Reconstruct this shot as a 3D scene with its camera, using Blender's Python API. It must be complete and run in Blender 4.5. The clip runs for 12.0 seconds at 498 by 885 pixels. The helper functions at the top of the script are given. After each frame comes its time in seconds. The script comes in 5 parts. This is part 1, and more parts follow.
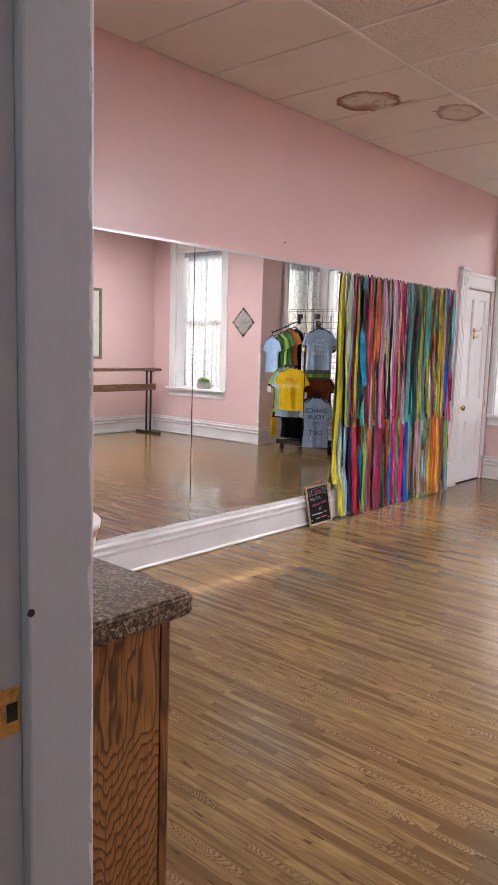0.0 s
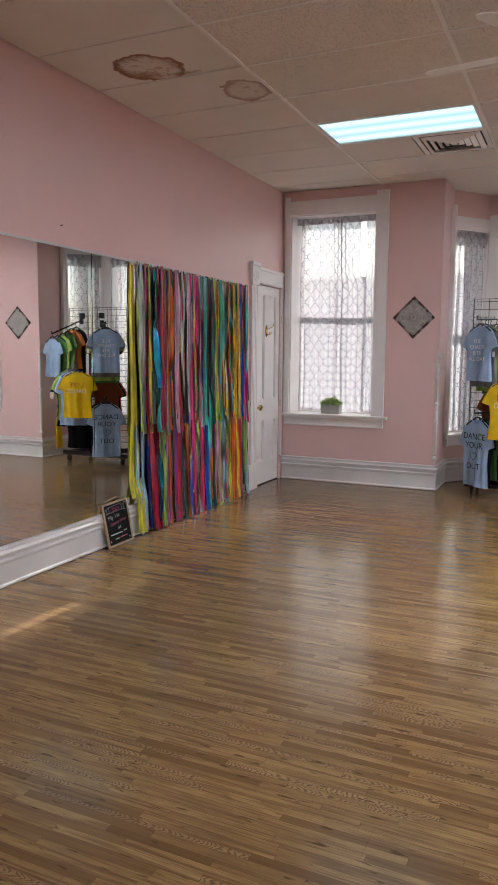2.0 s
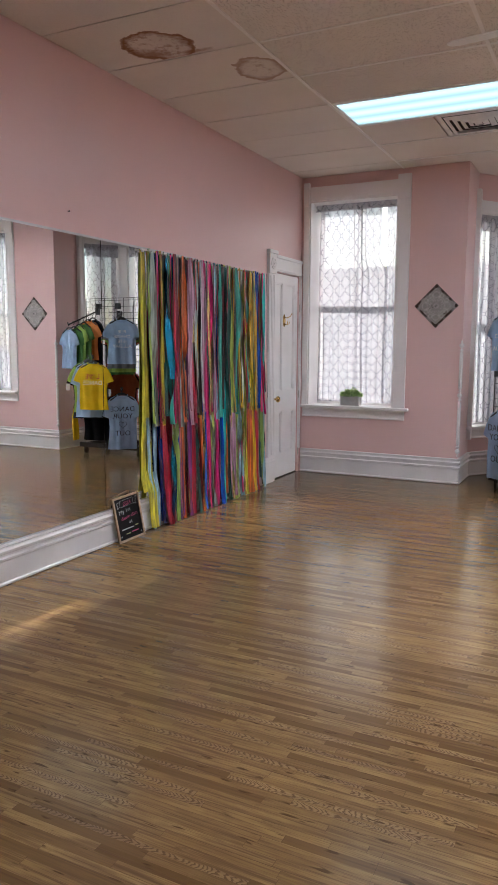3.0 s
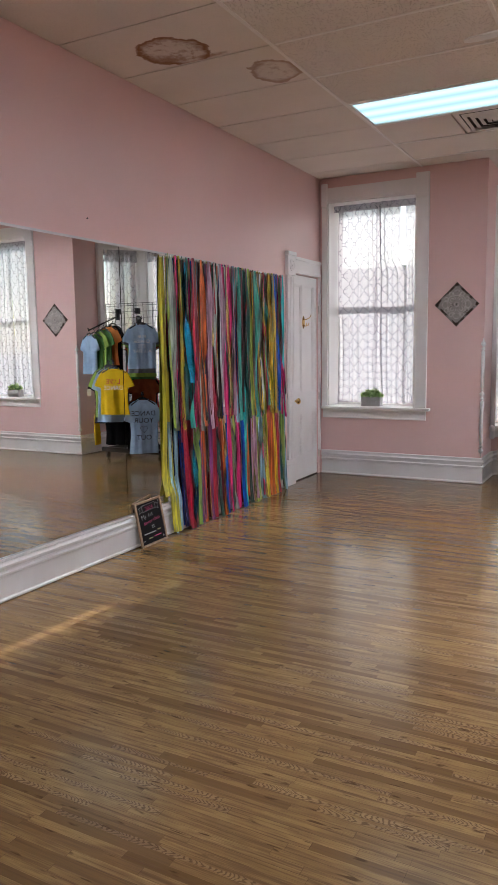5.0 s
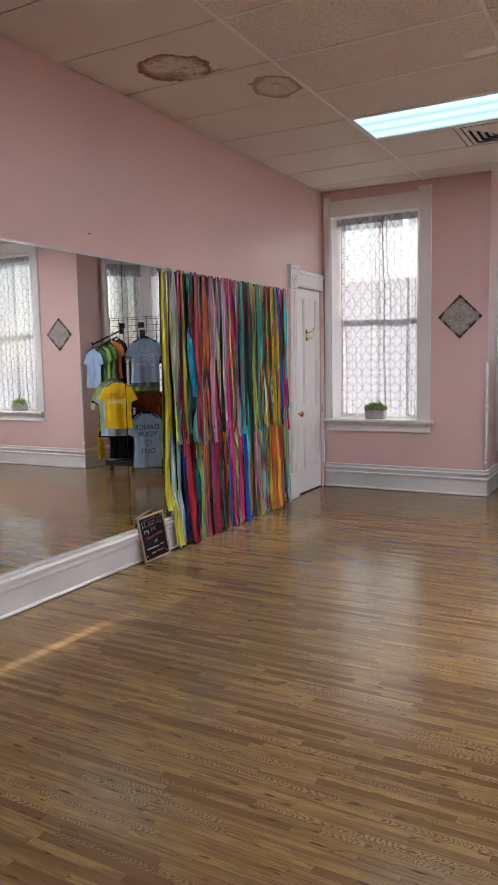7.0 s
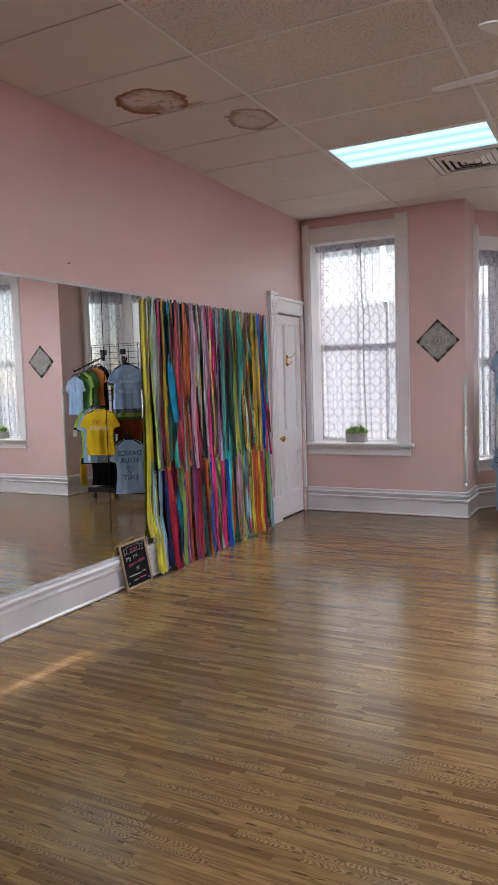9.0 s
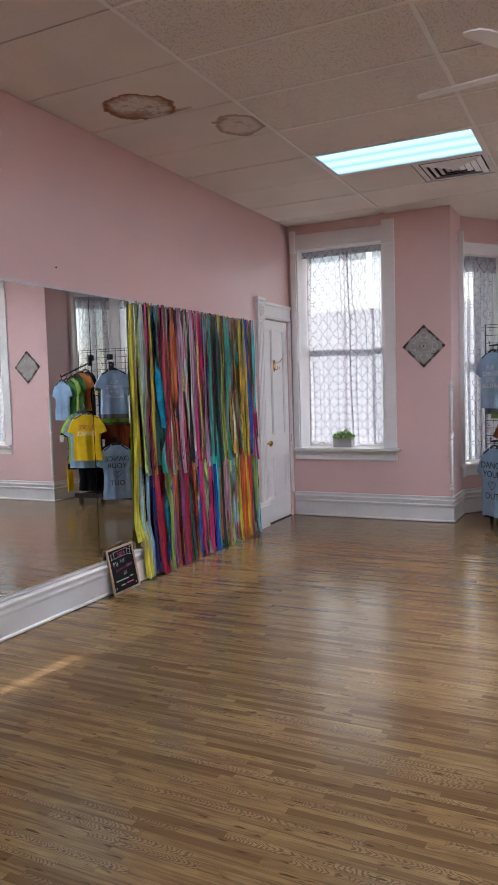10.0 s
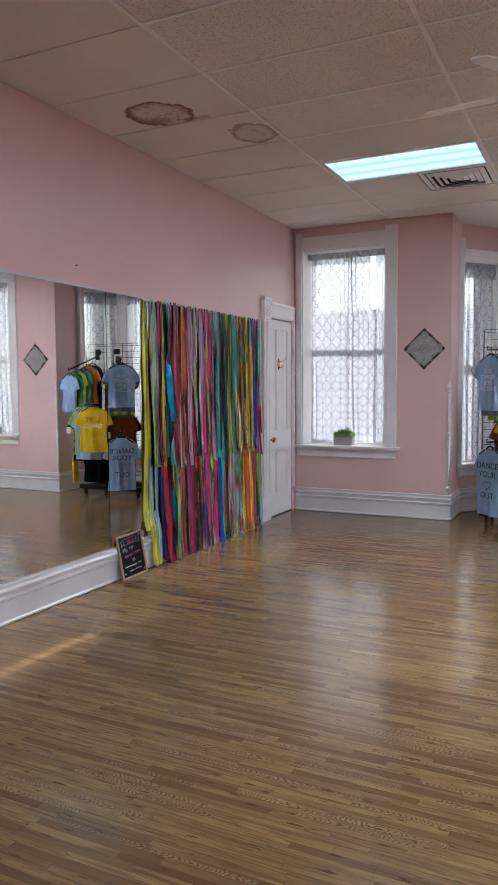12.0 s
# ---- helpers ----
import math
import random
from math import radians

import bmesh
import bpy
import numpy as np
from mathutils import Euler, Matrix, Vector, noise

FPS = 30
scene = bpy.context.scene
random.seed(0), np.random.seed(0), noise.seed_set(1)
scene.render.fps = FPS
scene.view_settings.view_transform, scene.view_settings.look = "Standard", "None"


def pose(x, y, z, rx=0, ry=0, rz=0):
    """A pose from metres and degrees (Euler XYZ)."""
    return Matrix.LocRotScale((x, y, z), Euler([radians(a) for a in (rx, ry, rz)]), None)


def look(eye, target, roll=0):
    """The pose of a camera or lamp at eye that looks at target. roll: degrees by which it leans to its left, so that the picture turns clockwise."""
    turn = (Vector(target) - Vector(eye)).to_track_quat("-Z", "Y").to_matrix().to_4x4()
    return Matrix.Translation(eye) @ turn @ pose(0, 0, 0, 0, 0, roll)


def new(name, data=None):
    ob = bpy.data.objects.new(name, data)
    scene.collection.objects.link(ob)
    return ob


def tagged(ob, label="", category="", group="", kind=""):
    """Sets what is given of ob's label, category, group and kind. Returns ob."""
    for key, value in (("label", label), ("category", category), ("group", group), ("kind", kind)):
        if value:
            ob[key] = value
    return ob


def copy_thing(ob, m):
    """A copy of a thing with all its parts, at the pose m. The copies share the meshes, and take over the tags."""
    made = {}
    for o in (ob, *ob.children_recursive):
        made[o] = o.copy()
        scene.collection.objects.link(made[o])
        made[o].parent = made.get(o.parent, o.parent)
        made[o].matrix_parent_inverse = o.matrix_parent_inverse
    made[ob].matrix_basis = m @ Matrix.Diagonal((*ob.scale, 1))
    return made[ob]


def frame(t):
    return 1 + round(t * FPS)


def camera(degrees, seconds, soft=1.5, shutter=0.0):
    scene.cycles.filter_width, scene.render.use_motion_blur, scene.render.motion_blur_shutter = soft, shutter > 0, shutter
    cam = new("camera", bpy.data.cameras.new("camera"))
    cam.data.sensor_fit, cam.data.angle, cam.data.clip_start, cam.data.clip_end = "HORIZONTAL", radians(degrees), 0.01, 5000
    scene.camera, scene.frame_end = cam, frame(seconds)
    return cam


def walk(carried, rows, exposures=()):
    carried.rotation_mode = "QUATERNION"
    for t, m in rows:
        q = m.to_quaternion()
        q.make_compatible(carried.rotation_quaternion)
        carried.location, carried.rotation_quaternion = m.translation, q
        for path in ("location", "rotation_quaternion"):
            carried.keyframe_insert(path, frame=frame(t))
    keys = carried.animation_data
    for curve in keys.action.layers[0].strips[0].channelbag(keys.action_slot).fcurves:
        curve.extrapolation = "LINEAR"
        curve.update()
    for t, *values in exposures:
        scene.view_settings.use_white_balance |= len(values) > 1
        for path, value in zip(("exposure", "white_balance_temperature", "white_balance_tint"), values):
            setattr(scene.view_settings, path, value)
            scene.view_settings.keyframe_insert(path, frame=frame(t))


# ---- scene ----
cam = camera(37.9, 12.0, 1.15)
PATH = [
    (0, (3.471, 1.124, 1.43), (2.161, 2.612, 1.168), 1.7),
    (0.5, (3.35, 1.245, 1.426), (2.237, 2.889, 1.179), 1.6),
    (1, (3.247, 1.344, 1.401), (2.289, 3.083, 1.159), 1.1),
    (1.5, (3.134, 1.44, 1.396), (2.288, 3.235, 1.152), 0.5),
    (2, (3.079, 1.579, 1.391), (2.252, 3.384, 1.15), 0.5),
    (2.5, (3.06, 1.703, 1.386), (2.207, 3.494, 1.133), 0.5),
    (3, (3.071, 1.753, 1.378), (2.187, 3.527, 1.114), 0.3),
    (5, (3.068, 1.762, 1.386), (2.132, 3.51, 1.127), -0.8),
    (5.5, (3.07, 1.772, 1.386), (2.122, 3.516, 1.14), -1.1),
    (6, (3.075, 1.779, 1.381), (2.119, 3.519, 1.14), -1.1),
    (6.5, (3.074, 1.787, 1.388), (2.12, 3.528, 1.151), -1.1),
    (7, (3.075, 1.785, 1.394), (2.125, 3.53, 1.169), -1.1),
    (9, (3.109, 1.776, 1.405), (2.195, 3.547, 1.245), -1.7),
    (9.5, (3.111, 1.769, 1.409), (2.21, 3.548, 1.254), -1.8),
    (10, (3.11, 1.768, 1.393), (2.227, 3.557, 1.249), -1.7),
    (10.5, (3.108, 1.767, 1.4), (2.238, 3.563, 1.264), -1.5),
    (11, (3.101, 1.761, 1.399), (2.242, 3.563, 1.274), -1.3),
    (11.5, (3.121, 1.692, 1.398), (2.271, 3.498, 1.274), -1.1),
    (12, (3.142, 1.536, 1.386), (2.268, 3.329, 1.236), -0.3),
]
EXPOSURES = [(0, 1.70, 6350, 10), (0.5, 1.22, 6800, 11), (1.5, 1.08, 6650, 7), (2.5, 1.13, 6100, 5), (7, 1.13, 6250, 5), (9, 1.11, 5950, 4.5), (12, 1.11, 5700, 4)]
walk(cam, [(t, look(eye, target, roll)) for t, eye, target, roll in PATH], EXPOSURES)
# ---- light ----
SUN_DIR = Vector((-0.06, -1.0, -0.49)).normalized()
world = bpy.data.worlds.new("world")
scene.world = world
world.use_nodes = True
wt = world.node_tree
sky = wt.nodes.new("ShaderNodeTexSky")
sky.sky_type = "NISHITA"
sky.sun_disc = False
sky.sun_elevation = math.asin(-SUN_DIR.z)
sky.sun_rotation = math.atan2(-SUN_DIR.x, -SUN_DIR.y)
wt.links.new(sky.outputs[0], wt.nodes["Background"].inputs[0])
wt.nodes["Background"].inputs[1].default_value = 0.075
sun_data = bpy.data.lights.new("sun", "SUN")
sun_data.energy, sun_data.angle, sun_data.color = 5.0, radians(0.6), (1.0, 0.93, 0.84)
sun = new("sun", sun_data)
sun.matrix_world = look((8, 40, 20), Vector((8, 40, 20)) + SUN_DIR)

# ---- plan ----
CEIL = 3.14           # ceiling height
NORTH = 9.155         # face of the window wall
EAST = 5.79           # face of the wall opposite the mirrors
SOUTH = 1.64          # room face of the wall with the entrance
BAY_L, BAY_R = 1.73, 3.45
BAY_Y, BAY_BACK = 9.70, 10.13
BAY_CL, BAY_CR = 2.05, 3.13
ROW0, TILE = 5.81, 0.61
RUN_A, RUN_B = 1.09, 2.30


# ---- materials ----
def material(name, rough=0.5, metal=0.0, spec=0.5):
    m = bpy.data.materials.new(name)
    m.use_nodes = True
    b = m.node_tree.nodes["Principled BSDF"]
    b.inputs["Roughness"].default_value = rough
    b.inputs["Metallic"].default_value = metal
    b.inputs["Specular IOR Level"].default_value = spec
    return m, m.node_tree, b


def node(nt, kind, **sets):
    n = nt.nodes.new(kind)
    for k, v in sets.items():
        n.inputs[k.replace("_", " ")].default_value = v
    return n


def math_node(nt, op, a, b=None, c=None):
    n = nt.nodes.new("ShaderNodeMath")
    n.operation = op
    for i, v in enumerate((a, b, c)):
        if v is None:
            continue
        if hasattr(v, "links"):
            nt.links.new(v, n.inputs[i])
        else:
            n.inputs[i].default_value = v
    return n.outputs[0]


def coords(nt, kind="Object", scale=(1, 1, 1)):
    c = nt.nodes.new("ShaderNodeTexCoord")
    mp = nt.nodes.new("ShaderNodeMapping")
    mp.inputs["Scale"].default_value = scale
    nt.links.new(c.outputs[kind], mp.inputs["Vector"])
    return mp.outputs[0]


def position(nt, scale=(1, 1, 1)):
    g = nt.nodes.new("ShaderNodeNewGeometry")
    mp = nt.nodes.new("ShaderNodeMapping")
    mp.inputs["Scale"].default_value = scale
    nt.links.new(g.outputs["Position"], mp.inputs["Vector"])
    return mp.outputs[0]


def noise_tex(nt, vec, scale, detail=3.0, rough=0.5):
    n = node(nt, "ShaderNodeTexNoise", Scale=scale, Detail=detail, Roughness=rough)
    nt.links.new(vec, n.inputs["Vector"])
    return n.outputs["Fac"]


def ramp(nt, fac, stops):
    r = nt.nodes.new("ShaderNodeValToRGB")
    e = r.color_ramp.elements
    while len(e) < len(stops):
        e.new(0.5)
    for el, (p, c) in zip(e, stops):
        el.position, el.color = p, (*c, 1) if len(c) == 3 else c
    nt.links.new(fac, r.inputs["Fac"])
    return r.outputs["Color"]


def mix(nt, fac, a, b, kind="MIX"):
    m = nt.nodes.new("ShaderNodeMix")
    m.data_type, m.blend_type = "RGBA", kind
    for sock, v in ((m.inputs["Factor"], fac), (m.inputs["A"], a), (m.inputs["B"], b)):
        if hasattr(v, "links"):
            nt.links.new(v, sock)
        else:
            sock.default_value = v if not isinstance(v, tuple) or len(v) == 4 else (*v, 1)
    return m.outputs["Result"]


def bump(nt, bsdf, height, strength, dist=0.002):
    b = node(nt, "ShaderNodeBump", Strength=strength, Distance=dist)
    nt.links.new(height, b.inputs["Height"])
    nt.links.new(b.outputs[0], bsdf.inputs["Normal"])


def plain(name, col, rough=0.5, metal=0.0, vary=0.12, scale=6.0, bump_s=0.0, spec=0.5):
    """A colour with soft mottling at two scales and a little relief."""
    m, nt, b = material(name, rough, metal, spec)
    v = coords(nt)
    n1, n2 = noise_tex(nt, v, scale), noise_tex(nt, v, scale * 9, 4)
    s = math_node(nt, "ADD", math_node(nt, "MULTIPLY", n1, 0.65), math_node(nt, "MULTIPLY", n2, 0.35))
    lo, hi = tuple(c * (1 - vary) for c in col), tuple(min(1, c * (1 + vary)) for c in col)
    nt.links.new(ramp(nt, s, [(0.3, lo), (0.7, hi)]), b.inputs["Base Color"])
    rr = nt.nodes.new("ShaderNodeMapRange")
    rr.inputs["To Min"].default_value, rr.inputs["To Max"].default_value = max(0, rough - 0.08), min(1, rough + 0.08)
    nt.links.new(n1, rr.inputs["Value"])
    nt.links.new(rr.outputs[0], b.inputs["Roughness"])
    if bump_s:
        bump(nt, b, n2, bump_s)
    return m


def wall_paint():
    m, nt, b = material("pink_wall_paint", 0.30)
    v = position(nt)
    big, mid, fine = noise_tex(nt, v, 0.9, 3), noise_tex(nt, v, 5, 4), noise_tex(nt, v, 220, 2)
    c = ramp(nt, big, [(0.3, (0.68, 0.465, 0.45)), (0.7, (0.73, 0.505, 0.485))])
    c = mix(nt, math_node(nt, "MULTIPLY", mid, 0.18), c, (0.64, 0.445, 0.435))
    nt.links.new(c, b.inputs["Base Color"])
    bump(nt, b, math_node(nt, "ADD", math_node(nt, "MULTIPLY", fine, 0.5), math_node(nt, "MULTIPLY", mid, 2.0)), 0.25, 0.002)
    return m


def trim_paint(name="white_trim_paint", lo=(0.76, 0.74, 0.735), hi=(0.83, 0.82, 0.82)):
    m, nt, b = material(name, 0.35)
    v = position(nt)
    big, fine = noise_tex(nt, v, 3, 4), noise_tex(nt, v, 60, 3)
    c = ramp(nt, big, [(0.25, lo), (0.7, hi)])
    c = mix(nt, math_node(nt, "MULTIPLY", fine, 0.12), c, (0.6, 0.575, 0.56))
    nt.links.new(c, b.inputs["Base Color"])
    bump(nt, b, fine, 0.12, 0.001)
    return m


def floor_wood():
    """Laminate oak, three strips to a plank along x: each length with its own tone, figure, pores and scuffed polish."""
    m, nt, b = material("strip_oak_floor", 0.3)
    g = nt.nodes.new("ShaderNodeNewGeometry")
    sep = nt.nodes.new("ShaderNodeSeparateXYZ")
    nt.links.new(g.outputs["Position"], sep.inputs[0])
    x, y = sep.outputs[0], sep.outputs[1]
    pitch = 0.033

    def M(op, a, b=None, c=None):
        return math_node(nt, op, a, b, c)

    def white(value):
        w = nt.nodes.new("ShaderNodeTexWhiteNoise")
        w.noise_dimensions = "1D"
        nt.links.new(value, w.inputs["W"])
        return w.outputs["Value"]

    def stretched(sx, sy, detail, rough):
        mp = nt.nodes.new("ShaderNodeMapping")
        mp.inputs["Scale"].default_value = (sx, sy, 1)
        nt.links.new(shift.outputs[0], mp.inputs[0])
        return noise_tex(nt, mp.outputs[0], 1.0, detail, rough)
    strip = M("FLOOR", M("DIVIDE", y, pitch))
    fy = M("FRACT", M("DIVIDE", y, pitch))
    own = white(strip)
    run = M("DIVIDE", M("ADD", x, M("MULTIPLY", own, 7.3)), M("ADD", M("MULTIPLY", own, 0.30), 0.34))
    seg = M("FLOOR", run)
    fx = M("FRACT", run)
    comb = nt.nodes.new("ShaderNodeCombineXYZ")
    nt.links.new(strip, comb.inputs[0])
    nt.links.new(seg, comb.inputs[1])
    w2 = nt.nodes.new("ShaderNodeTexWhiteNoise")
    w2.noise_dimensions = "2D"
    nt.links.new(comb.outputs[0], w2.inputs["Vector"])
    tone = w2.outputs["Value"]
    base = ramp(nt, tone, [(0.0, (0.140, 0.077, 0.029)), (0.16, (0.195, 0.113, 0.043)), (0.28, (0.268, 0.166, 0.065)), (0.75, (0.305, 0.192, 0.077)), (1.0, (0.335, 0.218, 0.091))])
    # long grain, shifted from length to length
    shift = nt.nodes.new("ShaderNodeCombineXYZ")
    nt.links.new(M("ADD", x, M("MULTIPLY", tone, 31.0)), shift.inputs[0])
    nt.links.new(M("ADD", y, M("MULTIPLY", tone, 3.1)), shift.inputs[1])
    streak = stretched(1.6, 60, 4, 0.6)
    pores = stretched(7, 300, 3, 0.65)
    cloud = stretched(5, 16, 3, 0.55)
    c = mix(nt, ramp(nt, cloud, [(0.36, (0.55,) * 3), (0.60, (0, 0, 0))]), base, (0.165, 0.093, 0.037))
    c = mix(nt, ramp(nt, streak, [(0.36, (0.8,) * 3), (0.50, (0, 0, 0))]), c, (0.125, 0.066, 0.031))
    c = mix(nt, ramp(nt, pores, [(0.36, (0.62,) * 3), (0.52, (0, 0, 0))]), c, (0.155, 0.086, 0.042))
    # cathedral figure: nested dark chevrons down the middle of some lengths
    fyc = M("MULTIPLY", M("SUBTRACT", fy, M("ADD", 0.35, M("MULTIPLY", own, 0.3))), 2.0)
    bend = M("SQRT", M("ADD", M("MULTIPLY", fyc, fyc), 0.03))
    arc = M("ADD", M("MULTIPLY", x, 52.0), M("MULTIPLY", bend, 1.3))
    arc = M("FRACT", M("ADD", arc, M("ADD", M("MULTIPLY", cloud, 9.0), M("MULTIPLY", streak, 2.2))))
    line = ramp(nt, arc, [(0.0, (1, 1, 1)), (0.22, (0.9,) * 3), (0.42, (0, 0, 0)), (0.9, (0, 0, 0)), (1.0, (1, 1, 1))])
    inner = M("LESS_THAN", M("ABSOLUTE", fyc), M("ADD", M("MULTIPLY", cloud, 2.4), -0.55))
    pick = M("GREATER_THAN", white(M("MULTIPLY", tone, 91.7)), 0.86)
    figure = M("MULTIPLY", M("MULTIPLY", line, pick), inner)
    lighter = M("MULTIPLY", M("MULTIPLY", pick, inner), 0.35)
    c = mix(nt, lighter, c, (0.33, 0.215, 0.115))
    c = mix(nt, M("MULTIPLY", figure, 0.75), c, (0.095, 0.050, 0.024))
    # short dark knots and mineral streaks
    fleck = stretched(9, 46, 2, 0.5)
    c = mix(nt, ramp(nt, fleck, [(0.29, (0.9,) * 3), (0.36, (0, 0, 0))]), c, (0.085, 0.046, 0.019))
    # seams between strips and at the ends of lengths
    seam = M("MULTIPLY", M("LESS_THAN", fy, 0.045), M("GREATER_THAN", tone, 0.35))
    seam = M("MAXIMUM", seam, M("LESS_THAN", fx, 0.004))
    c = mix(nt, M("MULTIPLY", seam, 0.5), c, (0.10, 0.053, 0.026))
    nt.links.new(c, b.inputs["Base Color"])
    v = position(nt)
    scuff, wide = noise_tex(nt, v, 7, 6, 0.7), noise_tex(nt, v, 0.8, 3)
    r = M("ADD", M("MULTIPLY", scuff, 0.12), M("ADD", M("MULTIPLY", wide, 0.08), 0.085))
    nt.links.new(r, b.inputs["Roughness"])
    b.inputs["Coat Weight"].default_value = 0.07
    nt.links.new(M("ADD", M("MULTIPLY", scuff, 0.16), 0.06), b.inputs["Coat Roughness"])
    low, fine = noise_tex(nt, v, 4.5, 2), noise_tex(nt, v, 34, 5, 0.7)
    h = M("ADD", M("MULTIPLY", low, 1.3), M("ADD", M("MULTIPLY", streak, 0.35), M("ADD", M("MULTIPLY", scuff, 0.7), M("MULTIPLY", fine, 0.7))))
    bump(nt, b, h, 0.09, 0.004)
    return m


def ceiling_tile_mat():
    """Off-white mineral fibre with worm-track fissures and two brown water stains."""
    m, nt, b = material("mineral_fibre_tile", 0.9)
    v = position(nt)
    blot, grain = noise_tex(nt, v, 1.6, 3), noise_tex(nt, v, 300, 2)
    c = ramp(nt, blot, [(0.3, (0.70, 0.635, 0.575)), (0.7, (0.77, 0.705, 0.645))])
    warp = nt.nodes.new("ShaderNodeTexNoise")
    warp.inputs["Scale"].default_value = 26
    nt.links.new(v, warp.inputs["Vector"])
    add = nt.nodes.new("ShaderNodeVectorMath")
    add.operation = "MULTIPLY_ADD"
    nt.links.new(warp.outputs["Color"], add.inputs[0])
    add.inputs[1].default_value = (0.035, 0.035, 0.0)
    nt.links.new(v, add.inputs[2])
    mp = nt.nodes.new("ShaderNodeMapping")
    mp.inputs["Scale"].default_value = (125, 62, 1)
    mp.inputs["Rotation"].default_value = (0, 0, 0.5)
    nt.links.new(add.outputs[0], mp.inputs[0])
    vor = nt.nodes.new("ShaderNodeTexVoronoi")
    vor.inputs["Scale"].default_value = 1.0
    nt.links.new(mp.outputs[0], vor.inputs["Vector"])
    sepc = nt.nodes.new("ShaderNodeSeparateColor")
    nt.links.new(vor.outputs["Color"], sepc.inputs[0])
    pit = math_node(nt, "MULTIPLY", math_node(nt, "LESS_THAN", vor.outputs["Distance"], 0.33), math_node(nt, "GREATER_THAN", sepc.outputs[0], 0.10))
    sep = nt.nodes.new("ShaderNodeSeparateXYZ")
    nt.links.new(v, sep.inputs[0])
    right = math_node(nt, "ADD", math_node(nt, "MULTIPLY", math_node(nt, "GREATER_THAN", sep.outputs[0], RUN_A), 0.50), 0.10)
    plainer = math_node(nt, "ADD", math_node(nt, "MULTIPLY", math_node(nt, "LESS_THAN", sep.outputs[1], ROW0 + 3 * TILE), 0.8), 0.2)
    pit = math_node(nt, "MULTIPLY", pit, math_node(nt, "MULTIPLY", right, plainer))
    c = mix(nt, pit, c, (0.27, 0.215, 0.175))
    for (cx, cy, rx, ry, rot, strength, cut) in ((0.53, 5.61, 0.235, 0.205, 0.75, 1.0, 5.797), (0.925, 6.19, 0.165, 0.2, 0.3, 0.72, 6.40)):
        dx, dy = math_node(nt, "SUBTRACT", sep.outputs[0], cx), math_node(nt, "SUBTRACT", sep.outputs[1], cy)
        cs, sn = math.cos(rot), math.sin(rot)
        ux = math_node(nt, "ADD", math_node(nt, "MULTIPLY", dx, cs / rx), math_node(nt, "MULTIPLY", dy, sn / rx))
        uy = math_node(nt, "ADD", math_node(nt, "MULTIPLY", dx, -sn / ry), math_node(nt, "MULTIPLY", dy, cs / ry))
        d = math_node(nt, "SQRT", math_node(nt, "ADD", math_node(nt, "MULTIPLY", ux, ux), math_node(nt, "MULTIPLY", uy, uy)))
        wob = noise_tex(nt, v, 9, 4, 0.6)
        d = math_node(nt, "ADD", d, math_node(nt, "MULTIPLY", math_node(nt, "SUBTRACT", wob, 0.5), 0.7))
        inside = math_node(nt, "LESS_THAN", sep.outputs[1], cut)
        ring = ramp(nt, d, [(0.0, (0.15,) * 3), (0.70, (0.22,) * 3), (0.82, (0.65,) * 3), (0.91, (1.0,) * 3), (0.985, (0.75,) * 3), (1.0, (0, 0, 0))])
        patch = noise_tex(nt, v, 17, 5, 0.7)
        body = math_node(nt, "MULTIPLY", ramp(nt, patch, [(0.46, (0, 0, 0)), (0.64, (0.7,) * 3)]), math_node(nt, "LESS_THAN", d, 0.9))
        f = math_node(nt, "MULTIPLY", math_node(nt, "MULTIPLY", math_node(nt, "MAXIMUM", ring, body), inside), strength)
        c = mix(nt, f, c, (0.23, 0.09, 0.024))
    for (cx, cy, rx, ry, rot, strength) in ((0.44, 5.70, 0.13, 0.085, 0.5, 0.75), (0.70, 5.765, 0.14, 0.035, 0.1, 0.7)):
        dx, dy = math_node(nt, "SUBTRACT", sep.outputs[0], cx), math_node(nt, "SUBTRACT", sep.outputs[1], cy)
        cs, sn = math.cos(rot), math.sin(rot)
        ux = math_node(nt, "ADD", math_node(nt, "MULTIPLY", dx, cs / rx), math_node(nt, "MULTIPLY", dy, sn / rx))
        uy = math_node(nt, "ADD", math_node(nt, "MULTIPLY", dx, -sn / ry), math_node(nt, "MULTIPLY", dy, cs / ry))
        d = math_node(nt, "SQRT", math_node(nt, "ADD", math_node(nt, "MULTIPLY", ux, ux), math_node(nt, "MULTIPLY", uy, uy)))
        d = math_node(nt, "ADD", d, math_node(nt, "MULTIPLY", math_node(nt, "SUBTRACT", noise_tex(nt, v, 24, 5, 0.7), 0.5), 1.5))
        soak = math_node(nt, "MULTIPLY", ramp(nt, d, [(0.25, (1, 1, 1)), (1.0, (0, 0, 0))]), math_node(nt, "LESS_THAN", sep.outputs[1], 5.797))
        c = mix(nt, math_node(nt, "MULTIPLY", soak, strength), c, (0.25, 0.105, 0.030))
    nt.links.new(c, b.inputs["Base Color"])
    h = math_node(nt, "SUBTRACT", math_node(nt, "MULTIPLY", grain, 0.2), pit)
    bump(nt, b, h, 0.35, 0.003)
    return m


